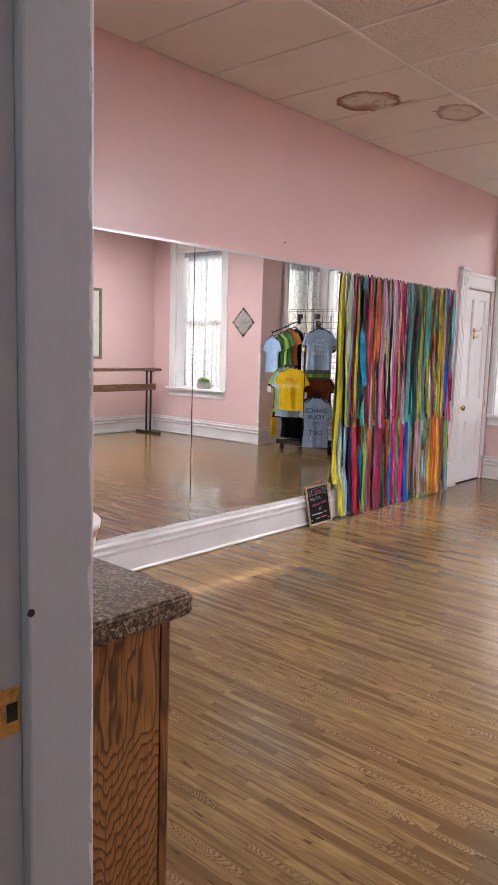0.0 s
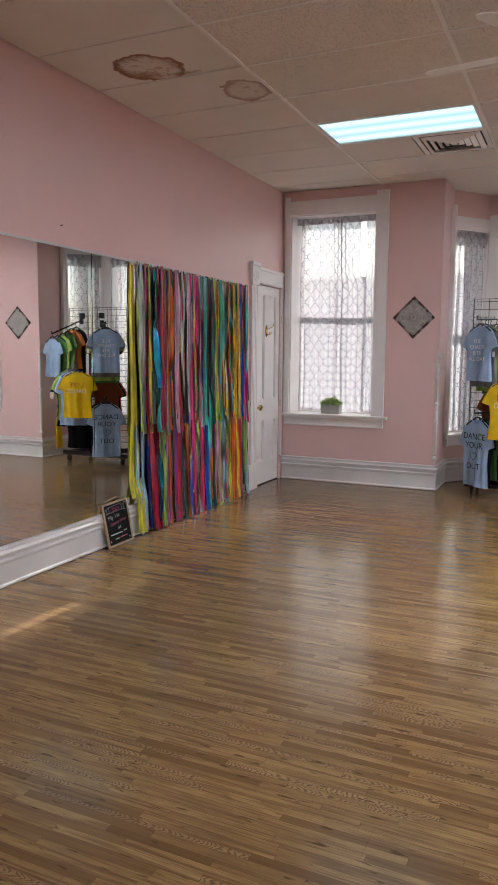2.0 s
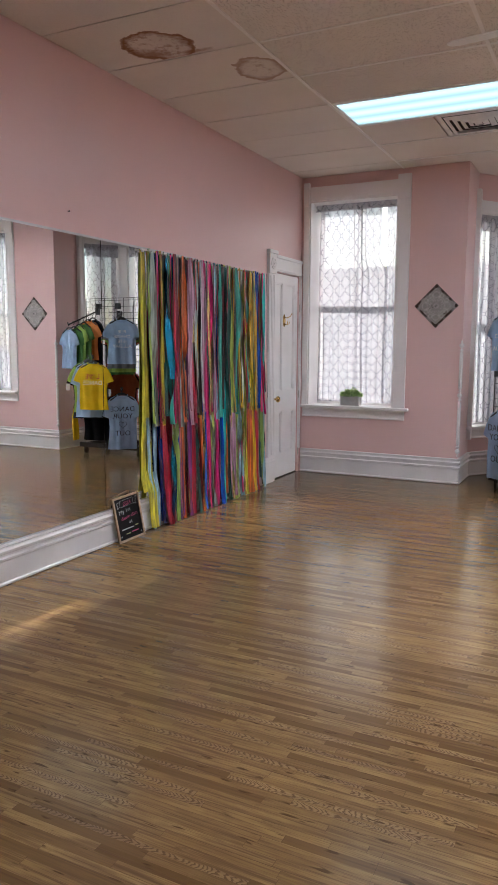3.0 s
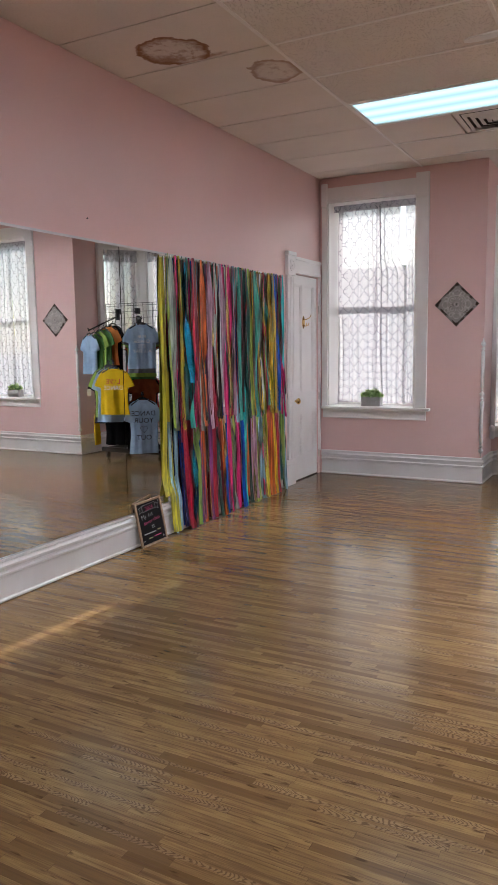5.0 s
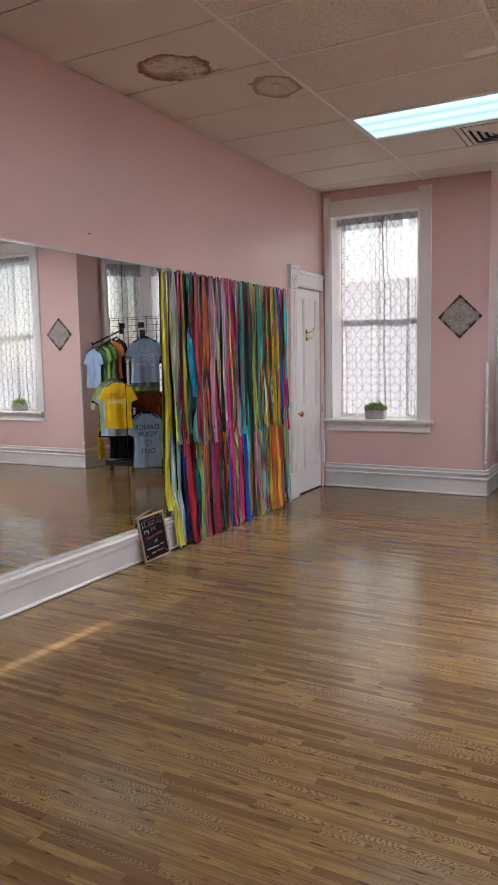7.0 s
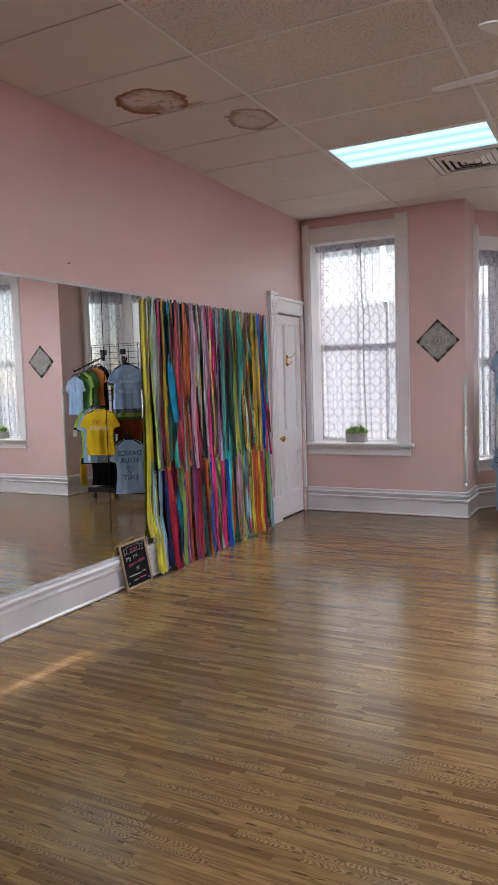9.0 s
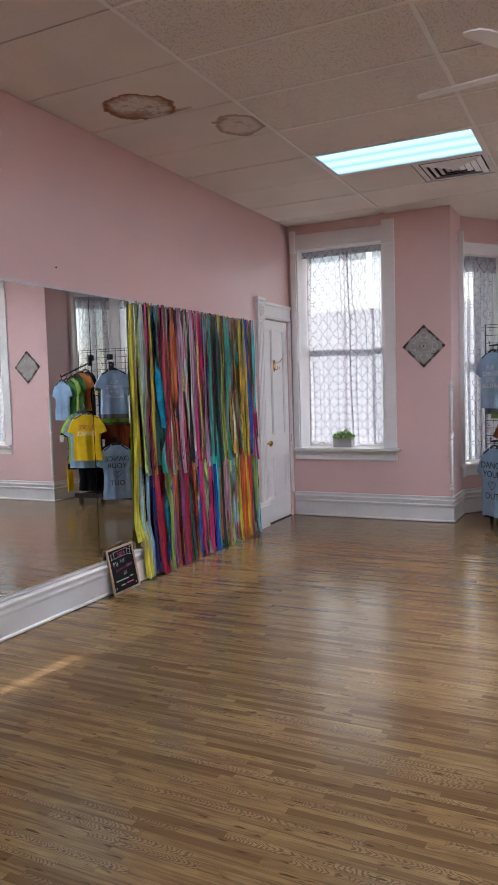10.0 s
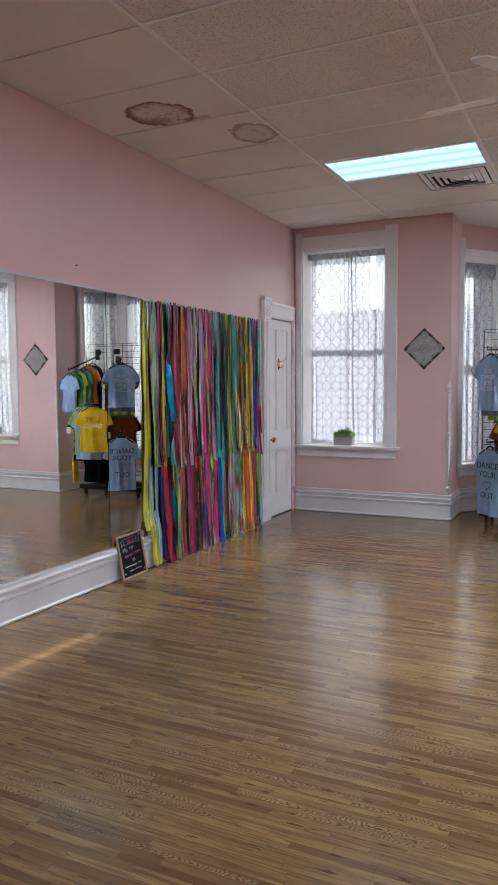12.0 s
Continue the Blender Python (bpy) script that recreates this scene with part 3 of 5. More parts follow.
baseboard("baseboard", [(0.0, SOUTH), (0.0, 8.235)], 0.93)
baseboard("baseboard_2", [(0.03, NORTH), (BAY_L, NORTH), (BAY_L, BAY_Y), (BAY_CL, BAY_BACK), (BAY_CR, BAY_BACK), (BAY_R, BAY_Y), (BAY_R, NORTH), (EAST, NORTH), (EAST, SOUTH), (ENT1 + 0.11, SOUTH)])


# ---- windows ----
def sheet(x0, x1, z0, z1, y, waves, amp, gap=0.0, side=1, seed=0, nx=150, nz=34, ruffle=0.0, gap_from=0.62):
    """A gathered cloth panel in the plane y; gap: how far its outer top edge is drawn in."""
    rnd = random.Random(seed)
    ph = [rnd.uniform(0, 6.28) for _ in range(4)]
    bm = bmesh.new()
    uvl = bm.loops.layers.uv.new("UVMap")
    rows, uvs = [], {}
    for j in range(nz + 1):
        f = j / nz
        z = z0 + (z1 - z0) * f
        row = []
        g = gap * max(0.0, min(1.0, (f - gap_from) / 0.06))
        for i in range(nx + 1):
            u = i / nx
            a, b = (x0 + g, x1) if side < 0 else (x0, x1 - g)
            pleat = 2 * math.pi * waves * u + ph[0] + 0.6 * math.sin(2.2 * f + ph[1])
            over = (b - a) / waves * (0.10 + 0.07 * math.sin(3.1 * u * waves * 0.5 + ph[3]))
            x = a + (b - a) * u + 0.006 * math.sin(9 * f + 5 * u + ph[2]) + over * math.sin(2 * pleat + 1.0) * min(1, 8 * u, 8 * (1 - u))
            tight = 1.0 - 0.35 * f
            yy = y + amp * tight * (math.sin(2 * math.pi * waves * u + ph[0] + 0.6 * math.sin(2.2 * f + ph[1])) + 0.45 * math.sin(2 * math.pi * waves * 2.3 * u + ph[3] + f))
            if ruffle and f > 1 - ruffle:
                yy += 0.006 * math.sin(2 * math.pi * waves * 3 * u)
            v = bm.verts.new((x, yy, z))
            uvs[v] = ((x1 - x0) * u * 1.45 + seed * 0.31, z)
            row.append(v)
        rows.append(row)
    for a, b in zip(rows, rows[1:]):
        for i in range(nx):
            f = bm.faces.new((a[i], a[i + 1], b[i + 1], b[i]))
            for l in f.loops:
                l[uvl].uv = uvs[l.vert]
    return bm


def window(name, m, w, z0, z1, depth, cl, cr, head, block_l, block_r, stool=0.05, horn=0.05, label=""):
    """Local x along the wall from the opening's left edge, y outwards, z up."""
    win = thing(name, m, label or "tall white double-hung sash window with moulded casing", "window", kind="structure")
    part("jamb", cube(-0.004, 0.012, 0.0, depth + 0.05, z0, z1), TRIM, win)
    part("jamb", cube(w - 0.012, w + 0.004, 0.0, depth + 0.05, z0, z1), TRIM, win)
    part("head_jamb", cube(0.012, w - 0.012, 0.0, depth + 0.05, z1 - 0.012, z1 + 0.004), TRIM, win)
    for side, c in ((-1, cl), (1, cr)):
        bm = bmesh.new()
        a, b = (-c, 0.0) if side < 0 else (w, w + c)
        box(bm, a, b, -0.022, 0, z0, z1 - 0.045, 0.003)
        if c > 0.1:
            for xx, half in ((a + 0.009, 0.008), (b - 0.009, 0.008)) if side > 0 else ((b - 0.009, 0.008),):
                box(bm, xx - half, xx + half, -0.0265, -0.02, z0 + 0.004, z1 - 0.048, 0.003)
        part("casing", bm, TRIM, win)
        bl = block_l if side < 0 else block_r
        if bl:
            bm = bmesh.new()
            box(bm, a - (0.002 if c > 0.1 else 0), b, -0.034, 0, z1 - 0.045, bl, 0.004)
            part("corner_block", bm, TRIM, win)
    bm = bmesh.new()
    box(bm, 0.0005, w - 0.0005, -0.022, 0, z1, head, 0.003)
    box(bm, 0.002, w - 0.002, -0.026, -0.02, z1 + 0.02, z1 + 0.034, 0.002)
    part("head_casing", bm, TRIM, win)
    bm = bmesh.new()
    box(bm, -cl + 0.003, w + cr + horn, -stool, -0.001, z0 - 0.026, z0 + 0.003, 0.008)
    box(bm, 0.013, w - 0.013, -0.0015, depth, z0 - 0.026, z0 + 0.003)
    part("sill", bm, TRIM, win)
    bm = bmesh.new()
    box(bm, -cl + 0.012, w + cr, -0.020, 0, z0 - 0.125, z0 - 0.03, 0.003)
    box(bm, -cl + 0.012, w + cr, -0.030, -0.018, z0 - 0.06, z0 - 0.03, 0.006)
    box(bm, -cl + 0.012, w + cr, -0.026, -0.018, z0 - 0.125, z0 - 0.108, 0.004)
    part("apron", bm, TRIM, win)
    mid = z0 + (z1 - z0) * 0.50
    for k, (a, b, yy) in enumerate(((z0, mid + 0.02, depth + 0.012), (mid - 0.02, z1 - 0.012, depth + 0.05))):
        st = 0.045
        bm = bmesh.new()
        box(bm, 0.012, 0.012 + st, yy, yy + 0.035, a, b, 0.004)
        box(bm, w - 0.012 - st, w - 0.012, yy, yy + 0.035, a, b, 0.004)
        box(bm, 0.012 + st, w - 0.012 - st, yy, yy + 0.035, a, a + (0.07 if k == 0 else 0.04), 0.004)
        box(bm, 0.012 + st, w - 0.012 - st, yy, yy + 0.035, b - 0.04, b, 0.004)
        sash = part("sash", bm, TRIM, win)
        p = part("pane", cube(0.012 + st - 0.005, w - 0.012 - st + 0.005, yy + 0.015, yy + 0.019, a + 0.035, b - 0.035), GLASS, sash)
        p.visible_shadow = False
    return win


def curtains(m, w, z0, z1, depth, gaps, seeds, label, valance=False, parts=(0.0, 0.52, 1.0), amp=0.015, over=0.014, gap_from=0.62):
    """Gathered panels side by side on one rod; gaps: how far each panel's outer edge is drawn in high up; parts: where they meet, as shares of the width."""
    cur = thing("sheer_curtain", m, label, "curtain", "sheer curtains")
    y = depth - 0.035
    bm = rod(bmesh.new(), (0.012, y, z1 - 0.045), (w - 0.012, y, z1 - 0.045), 0.006, 10)
    part("curtain_rod", bm, plain("rod_white", (0.7, 0.69, 0.68), 0.4), cur)
    a0, span = 0.014, w - 0.028
    for k, (u0, u1) in enumerate(zip(parts, parts[1:])):
        xa, xb = a0 + span * u0 - (over if k else 0), a0 + span * u1 + (over if u1 < 1 else 0)
        n = max(2, round((xb - xa) / 0.105))
        part("panel", sheet(xa, xb, z0 + 0.03, z1 - 0.02, y - 0.004 - 0.036 * (k % 2), n, amp, gaps[k], 1 if k else -1, seeds[0] + k, ruffle=0.04, gap_from=gap_from, nx=int(40 + 130 * (xb - xa))), SHEER, cur, smooth=True)
    part("header", sheet(0.014, w - 0.014, z1 - 0.085, z1 - 0.016, y - 0.072, max(6, round(w * 19)), 0.008, 0, 1, seeds[1] + 5, 150, 6), SHEER, cur, smooth=True)
    if valance:
        part("valance", sheet(0.014, w - 0.014, z1 - 0.18, z1 - 0.015, y - 0.088, max(5, round(w * 16)), 0.008, 0, 1, seeds[0] + 7, 100, 12, 0.2), SHEER, cur, smooth=True)
    return cur


def at(x, y, ang=0.0, z=0.0):
    return pose(x, y, z, 0, 0, ang)


window("window_1", at(W1[0], NORTH), W1[1] - W1[0], W1[2], W1[3], 0.25, 0.062, 0.13, 3.035, 3.08, 3.08, 0.075, 0.045)
curtains(at(W1[0], NORTH), W1[1] - W1[0], W1[2], W1[3], 0.25, (0.0, 0.085, 0.0), (1, 2), "sheer white curtain with grey ring embroidery on a thin rod", parts=(0.02, 0.505, 0.850, 1.0), gap_from=0.66)
window("window_2", at(W2[0], NORTH), W2[1] - W2[0], W2[2], W2[3], 0.25, 0.13, 0.13, 3.035, 3.08, 3.08, 0.075, 0.045)
curtains(at(W2[0], NORTH), W2[1] - W2[0], W2[2], W2[3], 0.25, (0.0, 0.05), (3, 4), "sheer white curtain with grey ring embroidery, opposite the mirrors")
ANG = math.degrees(math.atan2(BAY_BACK - BAY_Y, BAY_CL - BAY_L))
ux, uy = math.cos(radians(ANG)), math.sin(radians(ANG))
m3 = at(BAY_L + AO0 * ux, BAY_Y + AO0 * uy, ANG)
window("window_3", m3, AO1 - AO0, BZ0, BZ1, 0.12, 0.03, 0.013, BZ1 + 0.125, BZ1 + 0.13, 0, 0.05, 0.0, "narrow white angled bay window with moulded casing")
curtains(m3, AO1 - AO0, BZ0, BZ1, 0.12, (0.0, 0.0), (5, 6), "sheer ring-embroidered curtain with a gathered valance in the bay", True, over=0.06)
m4 = at(BAY_CL + CO0, BAY_BACK)
window("window_4", m4, CO1 - CO0, BZ0, BZ1, 0.12, 0.128, 0.128, BZ1 + 0.125, BZ1 + 0.17, BZ1 + 0.17, 0.05, 0.0, "white middle bay window with moulded casing")
curtains(m4, CO1 - CO0, BZ0, BZ1, 0.12, (0.0, 0.06), (8, 9), "wide sheer curtain with valance in the middle of the bay", True)
m5 = at(BAY_CR + (ANG_L - AO1) * ux, BAY_BACK - (ANG_L - AO1) * uy, -ANG)
window("window_5", m5, AO1 - AO0, BZ0, BZ1, 0.12, 0.013, 0.03, BZ1 + 0.125, 0, BZ1 + 0.13, 0.05, 0.0, "narrow white angled bay window beside the return wall")
curtains(m5, AO1 - AO0, BZ0, BZ1, 0.12, (0.0, 0.03), (11, 12), "sheer curtain with valance on the angled bay window", True, over=0.06)


def bay_post(x, s):
    """Heavy moulding where a bay window meets the return wall, with a small turned boss at sill height."""
    ob = thing("trim_bay_post", Matrix.Identity(4), "white painted corner moulding beside the bay window", "trim", kind="structure")
    a, b = sorted((x, x + 0.042 * s))
    bm = cube(a, b, BAY_Y - 0.10, BAY_Y - 0.03, BZ0 - 0.13, BZ1 + 0.22, 0.006)
    c, d = sorted((x + 0.030 * s, x + 0.052 * s))
    box(bm, c, d, BAY_Y - 0.105, BAY_Y - 0.075, BZ0 - 0.02, BZ1 + 0.18, 0.006)
    part("moulding", bm, TRIM, ob)
    part("boss", lathe(bmesh.new(), [(0.012, 0), (0.026, 0.012), (0.030, 0.03), (0.022, 0.05), (0.004, 0.058)], 16, Matrix.Translation((x + 0.028 * s, BAY_Y - 0.10, BZ0 - 0.012)) @ pose(0, 0, 0, 90, 0, 0)), TRIM, ob, smooth=True)


bay_post(BAY_L, 1)
bay_post(BAY_R, -1)


# ---- entrance, west door ----
def entrance():
    e = thing("door_frame", Matrix.Identity(4), "grey-white painted door frame with nicked edges and brass strike plate", "door frame", kind="structure")
    y0, y1 = SOUTH - 0.14, SOUTH
    for x, s in ((ENT0, 1), (ENT1, -1)):
        bm = bmesh.new()
        a, b = sorted((x - 0.004 * s, x + 0.012 * s))
        box(bm, a, b, y0 - 0.012, y1 - 0.078, 0, 2.118, 0.0015)
        a, b = sorted((x - 0.004 * s, x + 0.026 * s))
        box(bm, a, b, y1 - 0.077, y1 + 0.016, 0, 2.118, 0.004)
        part("jamb", bm, JAMB_PAINT, e)
        bm = bmesh.new()
        a, b = sorted((x - 0.005 * s, x - 0.105 * s))
        box(bm, a, b, y1, y1 + 0.014, 0, 2.22, 0.004)
        part("casing", bm, TRIM, e)
    part("head_jamb", cube(ENT0 + 0.012, ENT1 - 0.012, y0 - 0.012, y1 + 0.016, 2.106, 2.119), JAMB_PAINT, e)
    bm = bmesh.new()
    xs = ENT0 + 0.012
    box(bm, xs, xs + 0.0018, y0 + 0.031, y0 + 0.059, 0.968, 1.026, 0.0006)
    strike = part("strike_plate", bm, BRASS, e, "worn brass strike plate")
    part("latch_hole", cube(xs + 0.0016, xs + 0.0024, y0 + 0.041, y0 + 0.055, 0.985, 1.008), DARK_GAP, strike)
    bm = bmesh.new()
    for z in (0.976, 1.018):
        lathe(bm, [(0.0035, 0), (0.0025, 0.001)], 8, Matrix.Translation((xs + 0.0018, y0 + 0.048, z)) @ pose(0, 0, 0, 0, 90, 0))
    part("screw", bm, BRASS, strike)
    bm = lathe(bmesh.new(), [(0.005, 0), (0.0045, 0.001)], 10, Matrix.Translation((ENT0 + 0.026, y1 - 0.073, 1.116)) @ pose(0, 0, 0, 0, 90, 0))
    part("screw_hole", bm, DARK_GAP, e)


entrance()


def panel_door():
    """Four-panel painted door in the west wall; local y along the wall, x into the room."""
    d = thing("door_1", Matrix.Identity(4), "closed white four-panel wooden door with brass knob", "door", kind="structure")
    y0, y1, zb, zt = 8.455, 9.092, 0.012, 2.105
    xf = -0.012
    cols = ((8.515, 8.705), (8.785, 9.015))
    rows = ((0.25, 0.70), (0.91, 2.02))
    bm = bmesh.new()
    for a, b in ((y0, cols[0][0]), (cols[0][1], cols[1][0]), (cols[1][1], y1)):
        box(bm, xf - 0.04, xf, a, b, zb, zt)
    for a, b in ((zb, rows[0][0]), (rows[0][1], rows[1][0]), (rows[1][1], zt)):
        for c in cols:
            box(bm, xf - 0.04, xf, c[0], c[1], a, b)
    bmesh.ops.remove_doubles(bm, verts=bm.verts[:], dist=1e-5)
    part("leaf", bm, TRIM, d)
    for c in cols:
        for r in rows:
            bm = bmesh.new()
            for o, dep in ((0.0, 0.002), (0.011, 0.007)):
                t = 0.011
                for a, b, e, f in ((c[0] + o, c[0] + o + t, r[0] + o, r[1] - o), (c[1] - o - t, c[1] - o, r[0] + o, r[1] - o)):
                    box(bm, xf - 0.03, xf - dep, a, b, e, f, 0.002)
                for e, f in ((r[0] + o, r[0] + o + t), (r[1] - o - t, r[1] - o)):
                    box(bm, xf - 0.03, xf - dep, c[0] + o + t, c[1] - o - t, e, f, 0.002)
            box(bm, xf - 0.03, xf - 0.016, c[0] + 0.02, c[1] - 0.02, r[0] + 0.02, r[1] - 0.02)
            part("door_panel", bm, TRIM, d)
    # knob with rose
    k = lathe(bmesh.new(), [(0.026, 0), (0.026, 0.004), (0.010, 0.008), (0.009, 0.03), (0.022, 0.036), (0.032, 0.05), (0.031, 0.062), (0.019, 0.072), (0.002, 0.075)], 20, Matrix.Translation((xf, 8.49, 0.84)) @ pose(0, 0, 0, 0, 90, 0))
    part("knob", k, BRASS, d, "polished brass knob", True)
    bm = lathe(bmesh.new(), [(0.028, 0), (0.028, 0.003), (0.022, 0.008), (0.002, 0.010)], 24, Matrix.Translation((xf, 8.742, 1.64)) @ Matrix.Diagonal((1, 1, 2.3, 1)) @ pose(0, 0, 0, 0, 90, 0))
    hook = part("coat_hook", bm, BRASS, d, "brass coat hook")
    bm = bmesh.new()
    tube(bm, [(xf + 0.004, 8.742, 1.67), (xf + 0.03, 8.75, 1.668), (xf + 0.06, 8.77, 1.685), (xf + 0.07, 8.785, 1.715)], 0.004)
    tube(bm, [(xf + 0.004, 8.742, 1.61), (xf + 0.02, 8.745, 1.6), (xf + 0.045, 8.765, 1.605), (xf + 0.05, 8.772, 1.63)], 0.004)
    tube(bm, [(xf + 0.004, 8.742, 1.61), (xf + 0.02, 8.735, 1.6), (xf + 0.045, 8.722, 1.605), (xf + 0.05, 8.715, 1.63)], 0.004)
    part("prong", bm, BRASS, hook, smooth=True)
    for z in (0.23, 0.86, 1.78):
        part("hinge", rod(bmesh.new(), (0.012, 9.098, z - 0.04), (0.012, 9.098, z + 0.04), 0.006), plain("painted_hinge", (0.5, 0.47, 0.43), 0.4, 0.3), d)
    # casing with plinth block, fluted shaft, rosette block, head
    bm = cube(0, 0.032, 8.222, 8.448, 0.0, 0.262, 0.003)
    box(bm, 0, 0.04, 8.218, 8.45, 0.205, 0.225, 0.006)
    box(bm, 0, 0.036, 8.22, 8.449, 0.238, 0.254, 0.005)
    part("plinth_block", bm, TRIM, d)
    bm = cube(0, 0.022, 8.30, 8.445, 0.262, 2.085, 0.003)
    for i in range(4):
        yy = 8.322 + i * 0.034
        box(bm, 0.018, 0.0275, yy - 0.008, yy + 0.008, 0.28, 2.07, 0.003)
    part("casing", bm, TRIM, d)
    bm = cube(0, 0.036, 8.285, 8.455, 2.085, 2.275, 0.004)
    box(bm, 0, 0.046, 8.272, 8.462, 2.275, 2.312, 0.008)
    block = part("corner_block", bm, TRIM, d)
    bm = lathe(bmesh.new(), [(0.058, 0), (0.056, 0.006), (0.046, 0.007), (0.042, 0.003), (0.034, 0.004), (0.026, 0.009), (0.014, 0.006), (0.008, 0.012), (0.001, 0.013)], 24, Matrix.Translation((0.036, 8.37, 2.18)) @ pose(0, 0, 0, 0, 90, 0))
    part("rosette", bm, TRIM, block)
    bm = cube(0, 0.022, 8.456, 9.128, 2.118, 2.262, 0.003)
    box(bm, 0, 0.034, 8.463, 9.128, 2.245, 2.278, 0.007)
    box(bm, 0, 0.028, 8.456, 9.128, 2.13, 2.15, 0.004)
    part("head_casing", bm, TRIM, d)
    part("casing", cube(0, 0.024, 9.1, 9.128, 0.262, 2.117, 0.002), TRIM, d)
    # dark strip put in for the shade under the door
    part("threshold", cube(-0.1, -0.002, 8.452, 9.094, 0.001, 0.008), DARK_GAP, d)
    # unseen dark block added to close the opening behind the door
    tagged(part("wall_closet", cube(-0.4, -0.2, 8.3, 9.2, 0, 2.4), DARK_GAP), kind="structure")


panel_door()


# ---- mirrors ----
def mirrors():
    for k in range(4):
        y0 = 2.03 + 1.22 * k
        m = thing("wall_mirror", pose(0, y0, 0.2445), "tall frameless wall mirror panel above the baseboard", "mirror", "wall mirrors")
        part("glass", cube(0.004, 0.012, 0.0035, 1.2165, 0.004, 1.818), MIRROR, m)
        part("backing", cube(0.0005, 0.0035, 0.0005, 1.2195, 0.003, 1.820), DARK_GAP, m)
    ob = part("mirror_channel", sweep(bmesh.new(), [(0, 2.060), (0.015, 2.060), (0.015, 2.074), (0, 2.074)], [(0, 2.03), (0, 6.91)]), ALUMINIUM)
    tagged(ob, "thin bright aluminium channel along the mirror tops", "trim", kind="structure")
    ob = part("mirror_channel", sweep(bmesh.new(), [(0.0125, 0.2445), (0.017, 0.2445), (0.017, 0.251), (0.0125, 0.251)], [(0, 2.03), (0, 6.91)]), ALUMINIUM)
    tagged(ob, "thin aluminium channel along the mirror bottoms", "trim", kind="structure")


mirrors()


# ---- ceiling fixtures ----
def troffer():
    x0, x1, y0, y1 = RUN_A + 0.012, RUN_B - 0.012, ROW0 + 2 * TILE + 0.012, ROW0 + 3 * TILE - 0.012
    t = thing("ceiling_light", pose((x0 + x1) / 2, (y0 + y1) / 2, CEIL), "lit recessed fluorescent ceiling light with cool white lens", "light")
    hx, hy = (x1 - x0) / 2, (y1 - y0) / 2
    bm = bmesh.new()
    for a, b, c, d in ((-hx, hx, -hy, -hy + 0.022), (-hx, hx, hy - 0.022, hy), (-hx, -hx + 0.022, -hy + 0.022, hy - 0.022), (hx - 0.022, hx, -hy + 0.022, hy - 0.022)):
        box(bm, a, b, c, d, -0.004, 0.03, 0.002)
    part("frame", bm, plain("fixture_white", (0.7, 0.7, 0.68), 0.4), t)
    part("lens", cube(-hx + 0.022, hx - 0.022, -hy + 0.022, hy - 0.022, 0.004, 0.012), LENS, t, "glowing cool white lens")
    part("housing", cube(-hx, hx, -hy, hy, 0.031, 0.12), plain("fixture_back", (0.6, 0.6, 0.6), 0.5), t)


troffer()


def diffuser():
    cx, cy, h = 2.0, 7.945, 0.283
    t = thing("ceiling_vent", pose(cx, cy, CEIL), "white square four-way ceiling air diffuser with dark gaps between vanes", "vent")
    vm = plain("vent_enamel", (0.78, 0.76, 0.73), 0.4, 0.2, 0.12, 9)
    # dark sheet stands in for the shade behind the vanes
    part("backing", cube(-h, h, -h, h, 0.032, 0.042), DARK_GAP, t)

    def ring(r0, z0, r1, z1, th):
        bm = bmesh.new()
        lo = [bm.verts.new((sx * r0, sy * r0, z0)) for sx, sy in ((-1, -1), (1, -1), (1, 1), (-1, 1))]
        hi = [bm.verts.new((sx * r1, sy * r1, z1)) for sx, sy in ((-1, -1), (1, -1), (1, 1), (-1, 1))]
        lo2 = [bm.verts.new((v.co.x, v.co.y, v.co.z + th)) for v in lo]
        hi2 = [bm.verts.new((v.co.x, v.co.y, v.co.z + th)) for v in hi]
        for i in range(4):
            j = (i + 1) % 4
            bm.faces.new((lo[i], lo[j], hi[j], hi[i]))
            bm.faces.new((lo2[i], hi2[i], hi2[j], lo2[j]))
            bm.faces.new((lo[i], lo2[i], lo2[j], lo[j]))
            bm.faces.new((hi[i], hi[j], hi2[j], hi2[i]))
        return bm
    part("frame", ring(h, 0.0, 0.245, 0.002, 0.003), vm, t)
    for k in range(4):
        r = 0.232 - 0.052 * k
        part("vane", ring(r, 0.0, r - 0.038, -0.014, 0.002), vm, t)
    part("centre_plate", cube(-0.028, 0.028, -0.028, 0.028, -0.010, -0.007), vm, t)


diffuser()


